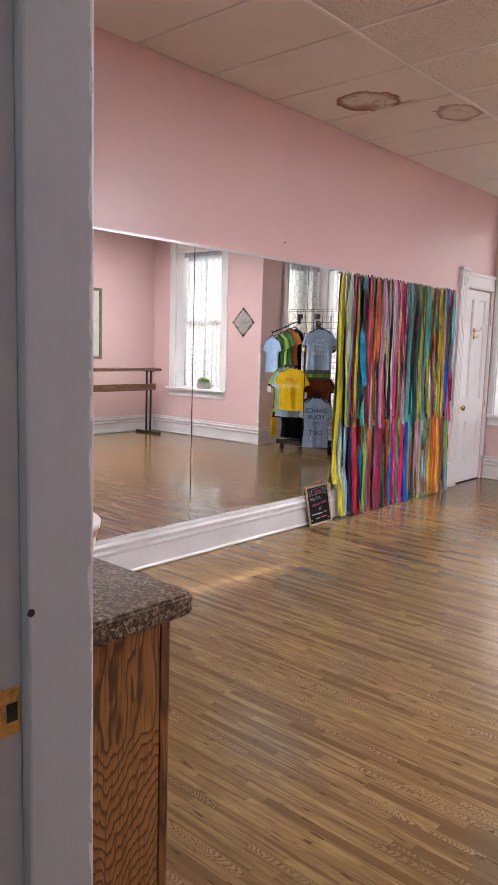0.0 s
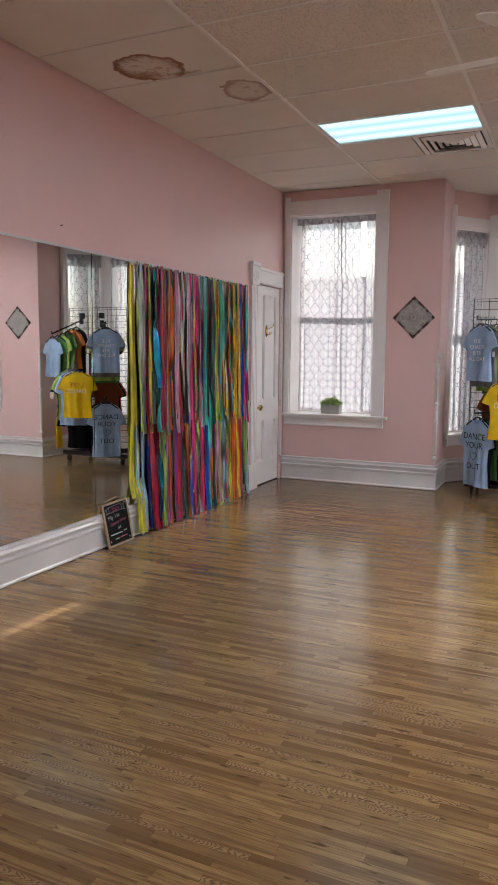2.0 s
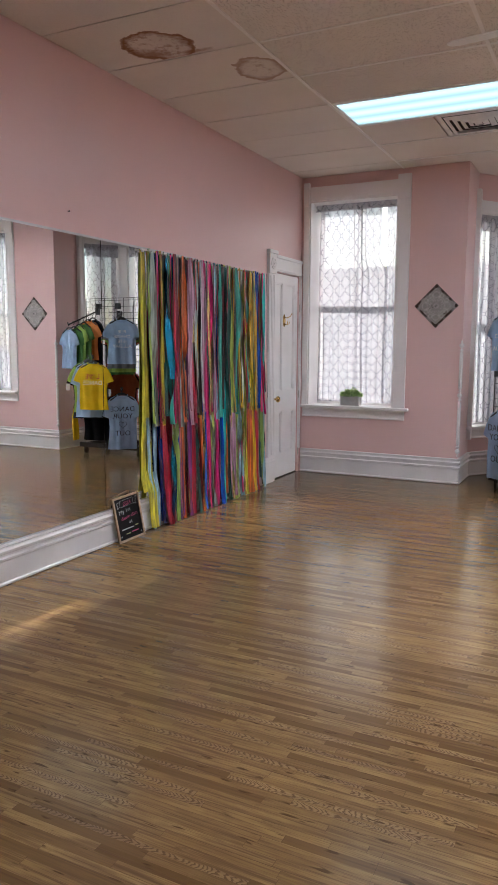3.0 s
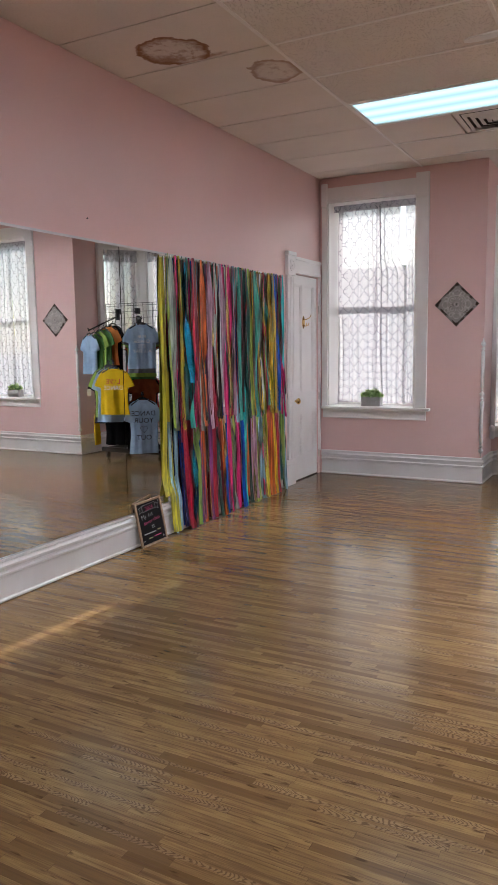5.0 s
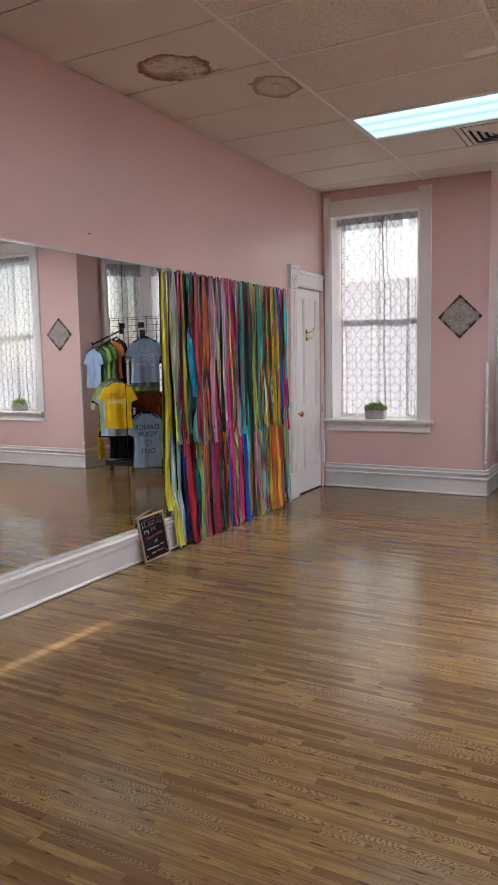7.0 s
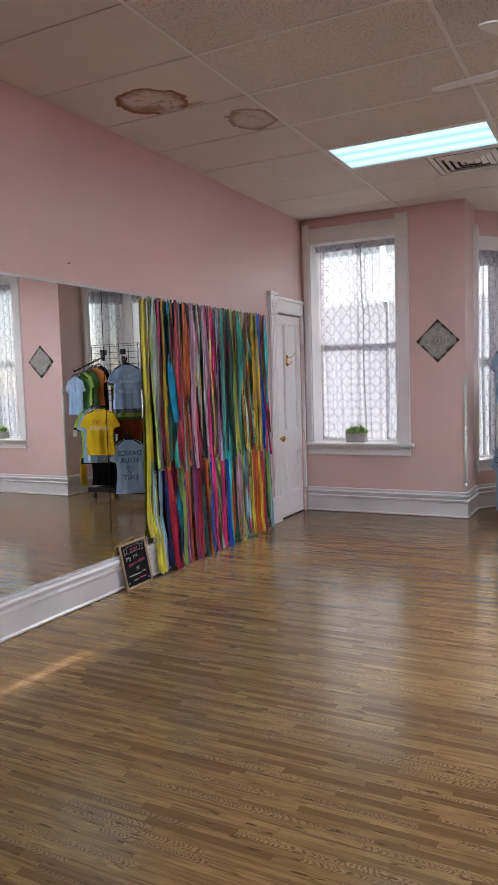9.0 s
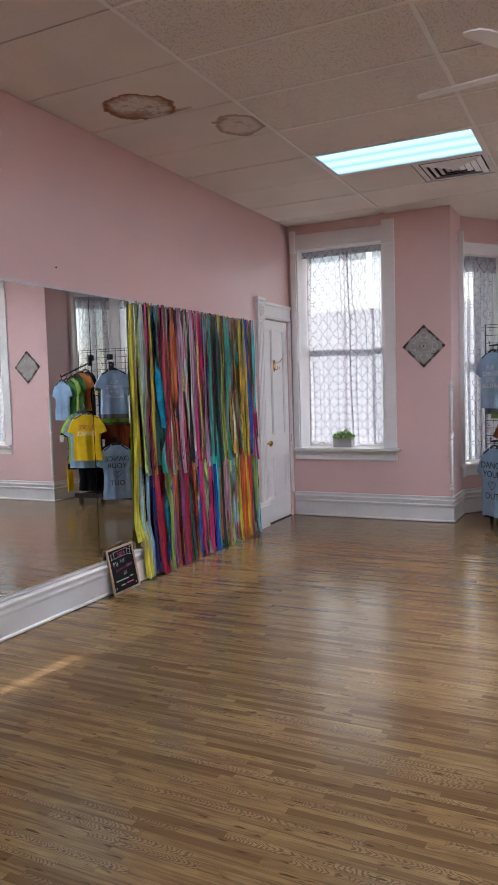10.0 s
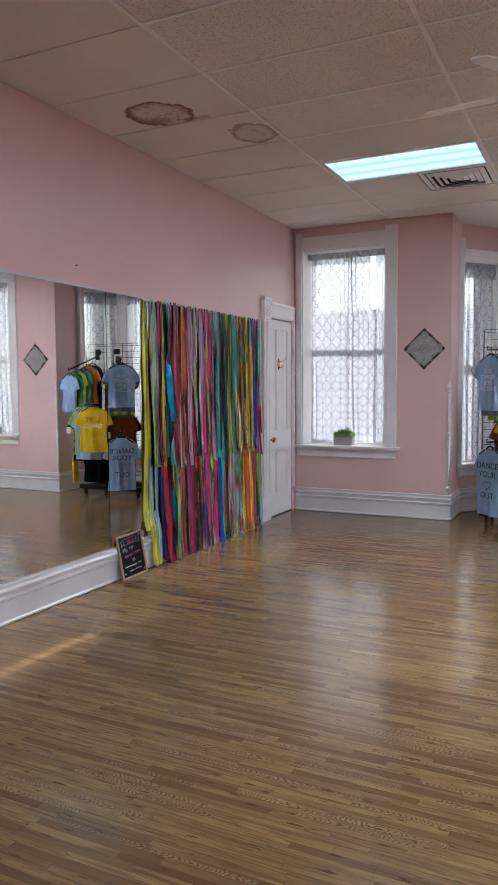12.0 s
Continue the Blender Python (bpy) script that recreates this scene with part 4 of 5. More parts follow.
def ceiling_fan():
    hub = (2.90, 5.50)
    f = thing("ceiling_fan", pose(hub[0], hub[1], 2.85), "white five-blade ceiling fan at rest", "fan")
    part("canopy", lathe(bmesh.new(), [(0.02, 0.22), (0.05, 0.235), (0.065, 0.285), (0.065, 0.288)], 20), FAN_WHITE, f, smooth=True)
    part("downrod", rod(bmesh.new(), (0, 0, 0.09), (0, 0, 0.23), 0.012, 10), FAN_WHITE, f)
    part("motor", lathe(bmesh.new(), [(0.05, -0.06), (0.10, -0.05), (0.125, -0.01), (0.125, 0.05), (0.09, 0.085), (0.02, 0.095)], 28), FAN_WHITE, f, smooth=True)
    bl = bmesh.new()
    out = [(0.17, 0.045), (0.30, 0.056), (0.50, 0.066), (0.62, 0.062), (0.655, 0.04), (0.665, 0.0)]
    up = [bl.verts.new((x, w, 0)) for x, w in out] + [bl.verts.new((x, -w, 0)) for x, w in out[-2::-1]]
    bl.faces.new(up)
    geo = bmesh.ops.extrude_face_region(bl, geom=bl.faces[:])
    bmesh.ops.translate(bl, verts=[v for v in geo["geom"] if isinstance(v, bmesh.types.BMVert)], vec=(0, 0, 0.007))
    bmesh.ops.recalc_face_normals(bl, faces=bl.faces[:])
    blade = mesh_from(bl, "blade", FAN_WHITE)
    iron = mesh_from(cube(0.10, 0.22, -0.018, 0.018, 0.007, 0.012, 0.002), "blade_iron", FAN_WHITE)
    for k in range(5):
        m = pose(0, 0, 0.0, 0, 3.6 if k == 1 else 0, 172 + 72 * k) @ pose(0, 0, 0, -11, 0, 0)      # blade 1 is tilted down to fit the camera's view
        b = part("blade", blade, None, f)
        b.matrix_local = m
        part("blade_iron", iron, None, b)


ceiling_fan()


def fill_ceiling_lights():
    """Unseen copies of the recessed fixture, added to brighten the room and the hall."""
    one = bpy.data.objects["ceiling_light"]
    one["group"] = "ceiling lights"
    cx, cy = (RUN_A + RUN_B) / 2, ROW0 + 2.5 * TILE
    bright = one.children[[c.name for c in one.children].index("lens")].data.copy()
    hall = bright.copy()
    weak = bright.copy()
    bright.materials[0], hall.materials[0], weak.materials[0] = FILL_LENS_STRONG, FILL_LENS_HALL, FILL_LENS_WEAK
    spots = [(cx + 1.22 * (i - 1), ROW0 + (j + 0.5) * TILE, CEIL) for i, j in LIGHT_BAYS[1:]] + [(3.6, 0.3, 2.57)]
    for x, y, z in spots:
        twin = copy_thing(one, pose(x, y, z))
        twin["label"] = ("unseen strong fill light added in the ceiling, a copy of the recessed fixture" if y > 5 else "unseen weaker fill light added in the ceiling near the entrance") if z > 3 else "unseen fill light added in the entrance hall ceiling"
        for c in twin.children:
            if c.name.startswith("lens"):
                c.data = hall if z < 3 else bright if y > 5 else weak


fill_ceiling_lights()


# ---- counter by the entrance ----
def counter():
    c = thing("counter_cabinet", pose(0, 0, 0), "oak-panelled counter cabinet with dark cathedral grain", "cabinet")
    part("end_panel", cube(2.456, 2.476, SOUTH + 0.016, 2.015, 0.0, 0.918, 0.002), PANEL_OAK, c, "stained oak end panel")
    part("edge_strip", cube(2.450, 2.478, 2.0155, 2.038, 0.0, 0.918, 0.002), OAK, c)
    part("body", cube(0.95, 2.4555, SOUTH + 0.02, 1.96, 0.1, 0.917), OAK, c)
    part("toe_kick", cube(0.95, 2.444, SOUTH + 0.02, 1.9, 0.0, 0.099), DARK_GAP, c)
    for k in range(3):
        x0 = 0.96 + k * 0.495
        d = part("door", cube(x0, x0 + 0.485, 1.9605, 1.98, 0.12, 0.9, 0.004), OAK, c)
        part("handle", tube(bmesh.new(), [(x0 + 0.44, 1.98, 0.62), (x0 + 0.44, 2.005, 0.63), (x0 + 0.44, 2.005, 0.71), (x0 + 0.44, 1.98, 0.72)], 0.005), BRASS, d)
    t = bmesh.new()
    box(t, 0.92, 2.518, SOUTH + 0.002, 2.068, 0.9185, 0.962)
    ed = [e for e in t.edges if abs(e.verts[0].co.z - e.verts[1].co.z) > 0.01]
    bmesh.ops.bevel(t, geom=ed, offset=0.02, segments=4, affect="EDGES", profile=0.5)
    bmesh.ops.bevel(t, geom=[e for e in t.edges if abs(e.verts[0].co.z - e.verts[1].co.z) < 1e-5 and len(e.link_faces) == 2 and abs(e.link_faces[0].normal.z - e.link_faces[1].normal.z) > 0.5], offset=0.006, segments=2, affect="EDGES")
    tagged(part("countertop", t, GRANITE), "brown speckled granite-look laminate countertop on the cabinet", "countertop")
    m = plain("milky_plastic", (0.78, 0.66, 0.50), 0.45, 0, 0.05, 8)
    tub = thing("plastic_tub", pose(2.214, 1.95, 0.963) @ Matrix.Diagonal((1, 1, 0.9, 1)), "milky white plastic tub with a lid on the counter", "tub")
    part("body", lathe(bmesh.new(), [(0.07, 0.0), (0.078, 0.004), (0.092, 0.10), (0.092, 0.104)], 32), m, tub, smooth=True)
    part("label_band", lathe(bmesh.new(), [(0.0905, 0.082), (0.0935, 0.097)], 32), plain("pink_band", (0.5, 0.17, 0.18), 0.5), tub, "faded pink band")
    part("lid", lathe(bmesh.new(), [(0.093, 0.098), (0.0965, 0.100), (0.0975, 0.114), (0.09, 0.122), (0.06, 0.146), (0.001, 0.152)], 32), plain("lid_white", (0.74, 0.71, 0.68), 0.45), tub, smooth=True)


counter()

# ---- ribbon curtain ----
COL = dict(
    Y=(0.42, 0.39, 0.045), O=(0.30, 0.27, 0.02), G=(0.27, 0.32, 0.30), S=(0.42, 0.48, 0.50), M=(0.40, 0.02, 0.14), N=(0.012, 0.016, 0.09), T=(0.03, 0.24, 0.21),
    B=(0.0, 0.20, 0.55), C=(0.33, 0.016, 0.05), W=(0.17, 0.008, 0.03), P=(0.16, 0.04, 0.15), R=(0.45, 0.12, 0.03), K=(0.008, 0.008, 0.010), H=(0.58, 0.04, 0.17),
    A=(0.06, 0.42, 0.42), D=(0.006, 0.08, 0.07), V=(0.30, 0.19, 0.26), L=(0.24, 0.36, 0.46), U=(0.012, 0.075, 0.34), E=(0.28, 0.36, 0.09), Q=(0.60, 0.31, 0.025), F=(0.16, 0.25, 0.06))
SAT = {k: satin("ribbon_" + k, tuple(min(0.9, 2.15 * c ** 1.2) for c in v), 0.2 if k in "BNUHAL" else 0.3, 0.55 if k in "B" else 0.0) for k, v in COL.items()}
# colour letter and width in centimetres, from the mirrors towards the door
TOP_ROW = "Y5 E2 G7 M3 K2 O3 D6 T5 H3 W7 G4 R5 K4 V7 C4 G4 K4 V6 M8 H6 V3 L4 T9 K3 D9 E7 K4 T7 Q3 S7 C4 T5 O5 Q8 U8 H9 A5"
LOW_ROW = "Y5 L3 Y6 L4 N3 C6 W6 F6 U5 R3 P4 Q3 W4 P4 C6 D5 W4 R3 U6 H4 G6 E6 M5 U6 A6 D9 V6 E9 L6 K4 Y8 C5 R6 Q6 C4 U5 F6 L6"


def ribbon(y, x, z0, z1, w, seed, lean, flare, tw, hug=False):
    """A hanging strip, folded lengthwise and twisted; tied narrow at its top."""
    rnd = random.Random(seed)
    a, b, c, d = rnd.uniform(0, 6.3), rnd.uniform(0, 6.3), rnd.uniform(0.6, 1.4), rnd.uniform(-0.6, 0.6)
    turn, at_f = (rnd.choice((-1, 1)) * math.pi, rnd.uniform(0.25, 0.85)) if tw > 0.5 and rnd.random() < 0.45 else (0.0, 0.5)
    fold = rnd.choice((-1, 1)) * rnd.uniform(0.25, 0.6) * min(1, tw * 1.5)
    bm = bmesh.new()
    prev = None
    n = 38
    for i in range(n + 1):
        f = i / n
        z = z1 + (z0 - z1) * f
        yy = y + lean * f + 0.013 * math.sin(6.0 * f * c + a) * min(1, 2 * f)
        xx = x + 0.006 * math.sin(4.2 * f + b) * (0.3 + f) + flare * max(0, f - 0.93) * 9 + (0.036 * max(0.0, min(1.0, (0.42 - z) / 0.15)) if hug else 0.04 * max(0.0, (1.3 - z) / 1.3))
        s_turn = 1 / (1 + math.exp(-(f - at_f) * 22))
        ang = (d * tw + tw * (0.8 * math.sin(3.4 * f * c + b) + 0.4 * math.sin(9 * f + a)) + turn * s_turn) * min(1, f * 4 + 0.1)
        ww = w * (0.4 + 0.6 * min(1, f * 5)) / 2
        deep = fold * w * (0.55 + 0.45 * math.sin(5 * f + a)) * min(1, f * 5 + 0.2)
        row = []
        for s in (-1, -0.5, 0, 0.5, 1):
            h = deep * (1 - abs(s)) + 0.06 * w * math.sin(7 * s + 4 * f + b)
            row.append(bm.verts.new((max(0.011, xx + math.sin(ang) * s * ww + math.cos(ang) * h), yy + math.cos(ang) * s * ww - math.sin(ang) * h, z)))
        if prev:
            for k in range(4):
                bm.faces.new((prev[k], prev[k + 1], row[k + 1], row[k]))
        prev = row
    return bm


def ribbon_curtain():
    y0, y1 = 6.125, 8.14
    rc = thing("ribbon_curtain", Matrix.Identity(4), "two-tier party curtain of many-coloured satin ribbons on a rod", "curtain")
    bm = rod(bmesh.new(), (0.036, y0 - 0.01, 2.052), (0.036, y1 + 0.02, 2.052), 0.007, 10)
    part("rod", bm, plain("white_rod", (0.7, 0.68, 0.66), 0.5), rc)
    for yy in (y0 + 0.02, (y0 + y1) / 2, y1 - 0.02):
        part("bracket", cube(0.019, 0.036, yy - 0.006, yy + 0.006, 2.036, 2.05, 0.002), plain("bracket_white", (0.7, 0.68, 0.66), 0.5), rc)
    rnd = random.Random(21)

    def hang(k, y, x, z0, z1, w, seed, lean, flare, tw, hug=False):
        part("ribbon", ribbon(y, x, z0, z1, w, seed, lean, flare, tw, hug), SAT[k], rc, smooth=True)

    def slots(row):
        items = [(t[0], int(t[1:])) for t in row.split()]
        unit = (y1 - y0) / sum(w for _, w in items)
        y = y0
        for k, w in items:
            strips = 2 if w > 7 else 1
            for i in range(strips):
                yield k, y + unit * w * (i + 0.5) / strips, unit * w / strips
            y += unit * w
    for i, (k, y, w) in enumerate(slots(LOW_ROW)):
        first = i < 4
        z0 = 0.005 + max(0, rnd.gauss(0.004, 0.018))
        hang(k, y, 0.014 if first else 0.026 + 0.010 * (i % 2), z0, 2.05, max(0.028, 1.06 * w), 300 + i, rnd.gauss(0.008, 0.018), rnd.uniform(0.005, 0.03), 0.15 if first else rnd.uniform(0.3, 0.8), first)
        if i > 2:
            hang(rnd.choice("NKWCDMWPRUGE"), y + 0.6 * w, 0.018, 0.02 + abs(rnd.gauss(0, 0.04)), 2.05, rnd.uniform(0.022, 0.038), 1300 + i, rnd.gauss(0.0, 0.02), 0.01, 0.6)
    for i, (k, y, w) in enumerate(slots(TOP_ROW)):
        z0 = 0.79 + rnd.gauss(0, 0.022) + 0.035 * math.sin(i * 0.42)
        if i == 0:
            hang("Y", y - 0.004, 0.017, 0.30, 2.058, 0.062, 500, 0.0, 0.0, 0.12, True)
            hang("O", y + 0.022, 0.022, 0.85, 2.058, 0.034, 499, 0.01, 0.0, 0.25, True)
            continue
        hang(k, y, 0.048 + 0.009 * (i % 2) + rnd.uniform(-0.003, 0.003), z0, 2.056 + rnd.uniform(0, 0.010), max(0.024, 1.02 * w), 500 + i, rnd.gauss(0.012, 0.010), rnd.uniform(0.0, 0.012), rnd.uniform(0.35, 0.85))
        hang(rnd.choice("NKWMCTKDWCKQHDSWO"), y + 0.5 * w, 0.064 if i % 2 == 0 else 0.040, 0.82 + rnd.gauss(0, 0.05), 2.058, rnd.uniform(0.008, 0.017) if i % 2 == 0 else rnd.uniform(0.02, 0.034), 700 + i, rnd.gauss(0.012, 0.012), 0.006, 0.6)
        # the knot round the rod
        bm = lathe(bmesh.new(), [(0.003, -0.010), (0.006, -0.006), (0.007, 0.0), (0.005, 0.006), (0.002, 0.009)], 8, Matrix.Translation((0.046, y, 2.052 + rnd.uniform(-0.006, 0.006))) @ pose(0, 0, 0, rnd.uniform(-40, 40), rnd.uniform(-40, 40), 0))
        part("knot", bm, SAT[rnd.choice((k, k, "S", "Y", "G", "N"))], rc)
    # crinkled foil strips
    foil = plain("gold_foil", (0.75, 0.66, 0.30), 0.18, 1.0, 0.1, 30)
    iris = plain("iridescent_foil", (0.03, 0.36, 0.62), 0.2, 0.85, 0.5, 9)
    for i, (y, z0, z1) in enumerate(((6.90, 0.02, 0.84), (7.40, 0.02, 0.84), (7.62, 0.02, 0.82), (6.77, 1.40, 2.05), (7.02, 0.80, 2.05), (7.76, 0.80, 1.25))):
        part("foil_streamer", ribbon(y, 0.066, z0, z1, 0.024, 900 + i, 0.01, 0.01 if z0 < 0.1 else 0.0, 1.6), foil, rc, "crinkled gold foil streamer", smooth=True)
    for i, (y, z0, z1, w) in enumerate(((6.395, 1.12, 2.02, 0.060), (6.41, 0.0, 0.62, 0.045))):
        part("foil_streamer", ribbon(y, 0.070, z0 + 0.006, z1, w, 950 + i, 0.03, 0.006, 0.7), iris, rc, "iridescent blue foil streamer", smooth=True)


ribbon_curtain()


# ---- writing ----
def lettering(text, size, mat, m, parent, name="lettering", align="CENTER", depth=0.0006, space=1.0, thin=0.0):
    cu = bpy.data.curves.new("text", "FONT")
    cu.body, cu.size, cu.align_x, cu.extrude, cu.space_line, cu.resolution_u = text, size, align, depth, space, 3
    cu.offset = -thin * 0.35 * size
    tmp = new("tmp_text", cu)
    bpy.context.view_layer.update()
    me = bpy.data.meshes.new_from_object(tmp.evaluated_get(bpy.context.evaluated_depsgraph_get()))
    bpy.data.objects.remove(tmp)
    me.materials.clear()
    me.materials.append(mat)
    ob = part(name, me, None, parent)
    ob.matrix_local = m
    return ob


def chalkboard():
    m = pose(0.088, 5.888, 0.010, 0, 0, 90 - 8) @ pose(0, 0, 0, -9, 0, 0) @ pose(0, 0, 0, 0, -4, 0)
    b = thing("chalkboard", m, "small black chalkboard in pale wood frame leaning on baseboard", "sign")
    w, h, t = 0.132, 0.32, 0.015
    for a in ((-w, -w + t, 0.0, h), (w - t, w, 0.0, h)):
        part("frame_rail", cube(a[0], a[1], -0.008, 0.008, a[2], a[3], 0.002), PALE_WOOD, b)
    for z0, z1 in ((0.0, t), (h - t, h)):
        part("frame_rail", cube(-w + t + 0.0003, w - t - 0.0003, -0.008, 0.008, z0, z1, 0.002), PALE_WOOD, b)
    part("slate", cube(-w + t, w - t, -0.002, 0.004, t, h - t), plain("chalkboard_black", (0.007, 0.007, 0.008), 0.7, 0, 0.3, 14, 0, 0.2), b)
    pink, white, yel = plain("pink_chalk", (0.70, 0.11, 0.26), 0.8), plain("white_chalk", (0.52, 0.57, 0.56), 0.8), plain("yellow_chalk", (0.42, 0.46, 0.22), 0.8)

    def line(s, size, x, z, mat, tilt=5):
        lettering(s, size, mat, pose(x, -0.0026, z, 90, 0, 0) @ pose(0, 0, 0, 0, 0, tilt), b, thin=0.045)
    line("2024", 0.040, 0.004, 0.250, pink, 3)
    line("My 1st", 0.044, -0.028, 0.198, white, 6)
    line("dance class", 0.038, 0.010, 0.158, pink, 6)
    line("at", 0.046, 0.012, 0.115, white, 4)
    # the studio's name is left as plain bars
    for x0, x1, z, mat in ((-0.088, 0.032, 0.082, white), (0.048, 0.080, 0.088, yel), (-0.050, -0.008, 0.046, yel), (0.006, 0.076, 0.050, pink)):
        part("chalk_bar", cube(x0, x1, -0.0032, -0.0022, z, z + 0.008), mat, b)
    bm = bmesh.new()
    for za, zb in ((0.243, 0.248), (0.288, 0.293)):
        rod(bm, (-0.066, -0.0026, za), (0.066, -0.0026, zb), 0.0011, 6)
    for s in (-1, 1):
        for p, q in (((0.066, 0.245), (0.066, 0.291)), ((0.066, 0.252), (0.096, 0.238)), ((0.096, 0.238), (0.088, 0.258)), ((0.088, 0.258), (0.098, 0.276)), ((0.098, 0.276), (0.066, 0.284))):
            rod(bm, (s * p[0], -0.0026, p[1]), (s * q[0], -0.0026, q[1]), 0.0011, 6)
    part("chalk_banner", bm, white, b)
    for x, z in ((-0.098, 0.040), (0.098, 0.036), (0.1, 0.292)):
        part("chalk_star", tube(bmesh.new(), [(x + 0.008 * math.cos(a), -0.0026, z + 0.008 * math.sin(a)) for a in [2 * math.pi * i * 2 / 5 for i in range(6)]], 0.001, 5), white, b)


chalkboard()


# ---- window wall things ----
def tin_tile(x, label):
    m = Matrix.Translation((x, NORTH - 0.006, 1.782)) @ pose(0, 0, 0, 0, 45, 0)
    t = thing("tin_tile", m, label, "wall decoration", "tin tiles")
    h = 0.1535
    mt, nt, b = material("chipped_tin", 0.6, 0.3)
    v = coords(nt)
    n1, n2 = noise_tex(nt, v, 13, 5, 0.65), noise_tex(nt, v, 90, 3)
    sep = nt.nodes.new("ShaderNodeSeparateXYZ")
    nt.links.new(v, sep.inputs[0])
    ed = math_node(nt, "MAXIMUM", math_node(nt, "ABSOLUTE", sep.outputs[0]), math_node(nt, "ABSOLUTE", sep.outputs[2]))
    corner = math_node(nt, "MINIMUM", math_node(nt, "ABSOLUTE", sep.outputs[0]), math_node(nt, "ABSOLUTE", sep.outputs[2]))
    f = math_node(nt, "ADD", n1, math_node(nt, "MULTIPLY", math_node(nt, "GREATER_THAN", ed, 0.132), 0.14))
    f = math_node(nt, "ADD", f, math_node(nt, "MULTIPLY", math_node(nt, "GREATER_THAN", corner, 0.122), 0.24))
    c = ramp(nt, n2, [(0.3, (0.27, 0.25, 0.235)), (0.7, (0.38, 0.355, 0.335))])
    c = mix(nt, ramp(nt, f, [(0.60, (0, 0, 0)), (0.66, (1, 1, 1))]), c, (0.05, 0.028, 0.018))
    nt.links.new(c, b.inputs["Base Color"])
    part("plate", cube(-h, h, -0.004, 0.004, -h, h, 0.001), mt, t)
    bm = bmesh.new()
    for a in (-h + 0.006, h - 0.012):
        box(bm, a, a + 0.006, -0.008, -0.003, -h + 0.006, h - 0.006, 0.002)
        box(bm, -h + 0.012, h - 0.012, -0.008, -0.003, a, a + 0.006, 0.002)
    part("rim", bm, mt, t)
    bm = bmesh.new()

    def ring(cx, cz, r, a0=0.0, a1=2 * math.pi, th=0.0042):
        pts = [(cx + r * math.cos(a0 + (a1 - a0) * i / 20), -0.004, cz + r * math.sin(a0 + (a1 - a0) * i / 20)) for i in range(21)]
        tube(bm, pts, th, 6)
    ring(0, 0, 0.022)
    for q in range(4):
        an = q * math.pi / 2
        ring(0.062 * math.cos(an), 0.062 * math.sin(an), 0.036, an - 2.2, an + 2.2)
        ring(0.062 * math.cos(an), 0.062 * math.sin(an), 0.018, an - 2.4, an + 2.4)
        an += math.pi / 4
        ring(0.105 * math.cos(an), 0.105 * math.sin(an), 0.034, an - 2.3, an + 2.3)
        ring(0.135 * math.cos(an), 0.135 * math.sin(an), 0.05, an + 2.1, an + 4.18)
        for s in (-1, 1):
            ring(0.115 * math.cos(an + s * 0.5), 0.115 * math.sin(an + s * 0.5), 0.017)
    # relief lines get a lighter grey than the plate
    part("embossing", bm, plain("lighter_relief", (0.48, 0.45, 0.42), 0.55, 0.2, 0.35, 40), t, smooth=True)
    bm = bmesh.new()
    tube(bm, [(-0.006, -0.006, 0.008), (0.0, -0.018, 0.002), (0.006, -0.016, -0.008)], 0.003, 6)
    part("hook", bm, DARK_GAP, t)


tin_tile(1.46, "square embossed tin tile with rusty chipped corners hung as a diamond")
tin_tile(3.80, "square embossed tin tile with rusty chipped corners beside the second window")


def corner_guard(x, sx):
    prof = [(0.004, 0.272), (0.010, 0.28), (0.014, 0.29), (0.009, 0.302), (0.013, 0.312), (0.021, 0.325), (0.022, 0.34), (0.014, 0.36), (0.010, 0.365), (0.019, 0.375), (0.019, 0.385), (0.012, 0.392),
            (0.018, 0.41), (0.018, 0.83), (0.011, 0.84), (0.019, 0.85), (0.019, 0.86), (0.012, 0.872), (0.021, 0.89), (0.022, 0.905), (0.014, 0.925), (0.010, 0.93), (0.019, 0.94), (0.011, 0.952),
            (0.018, 0.97), (0.018, 1.32), (0.011, 1.33), (0.019, 1.34), (0.019, 1.35), (0.011, 1.362), (0.021, 1.385), (0.022, 1.40), (0.012, 1.42), (0.014, 1.43), (0.010, 1.44), (0.002, 1.448)]
    prof = [(max(0.004, 0.017 + (r - 0.017) * 1.9 - 0.001), z) for r, z in prof]
    ob = part("corner_guard", lathe(bmesh.new(), prof, 16, Matrix.Translation((x + 0.004 * sx, NORTH - 0.004, 0))), plain("guard_paint", (0.74, 0.72, 0.71), 0.4, 0, 0.06, 9), smooth=True)
    tagged(ob, "turned white wooden corner guard on the wall edge", "trim", "corner guards")


corner_guard(BAY_L, -1)
corner_guard(BAY_R, 1)


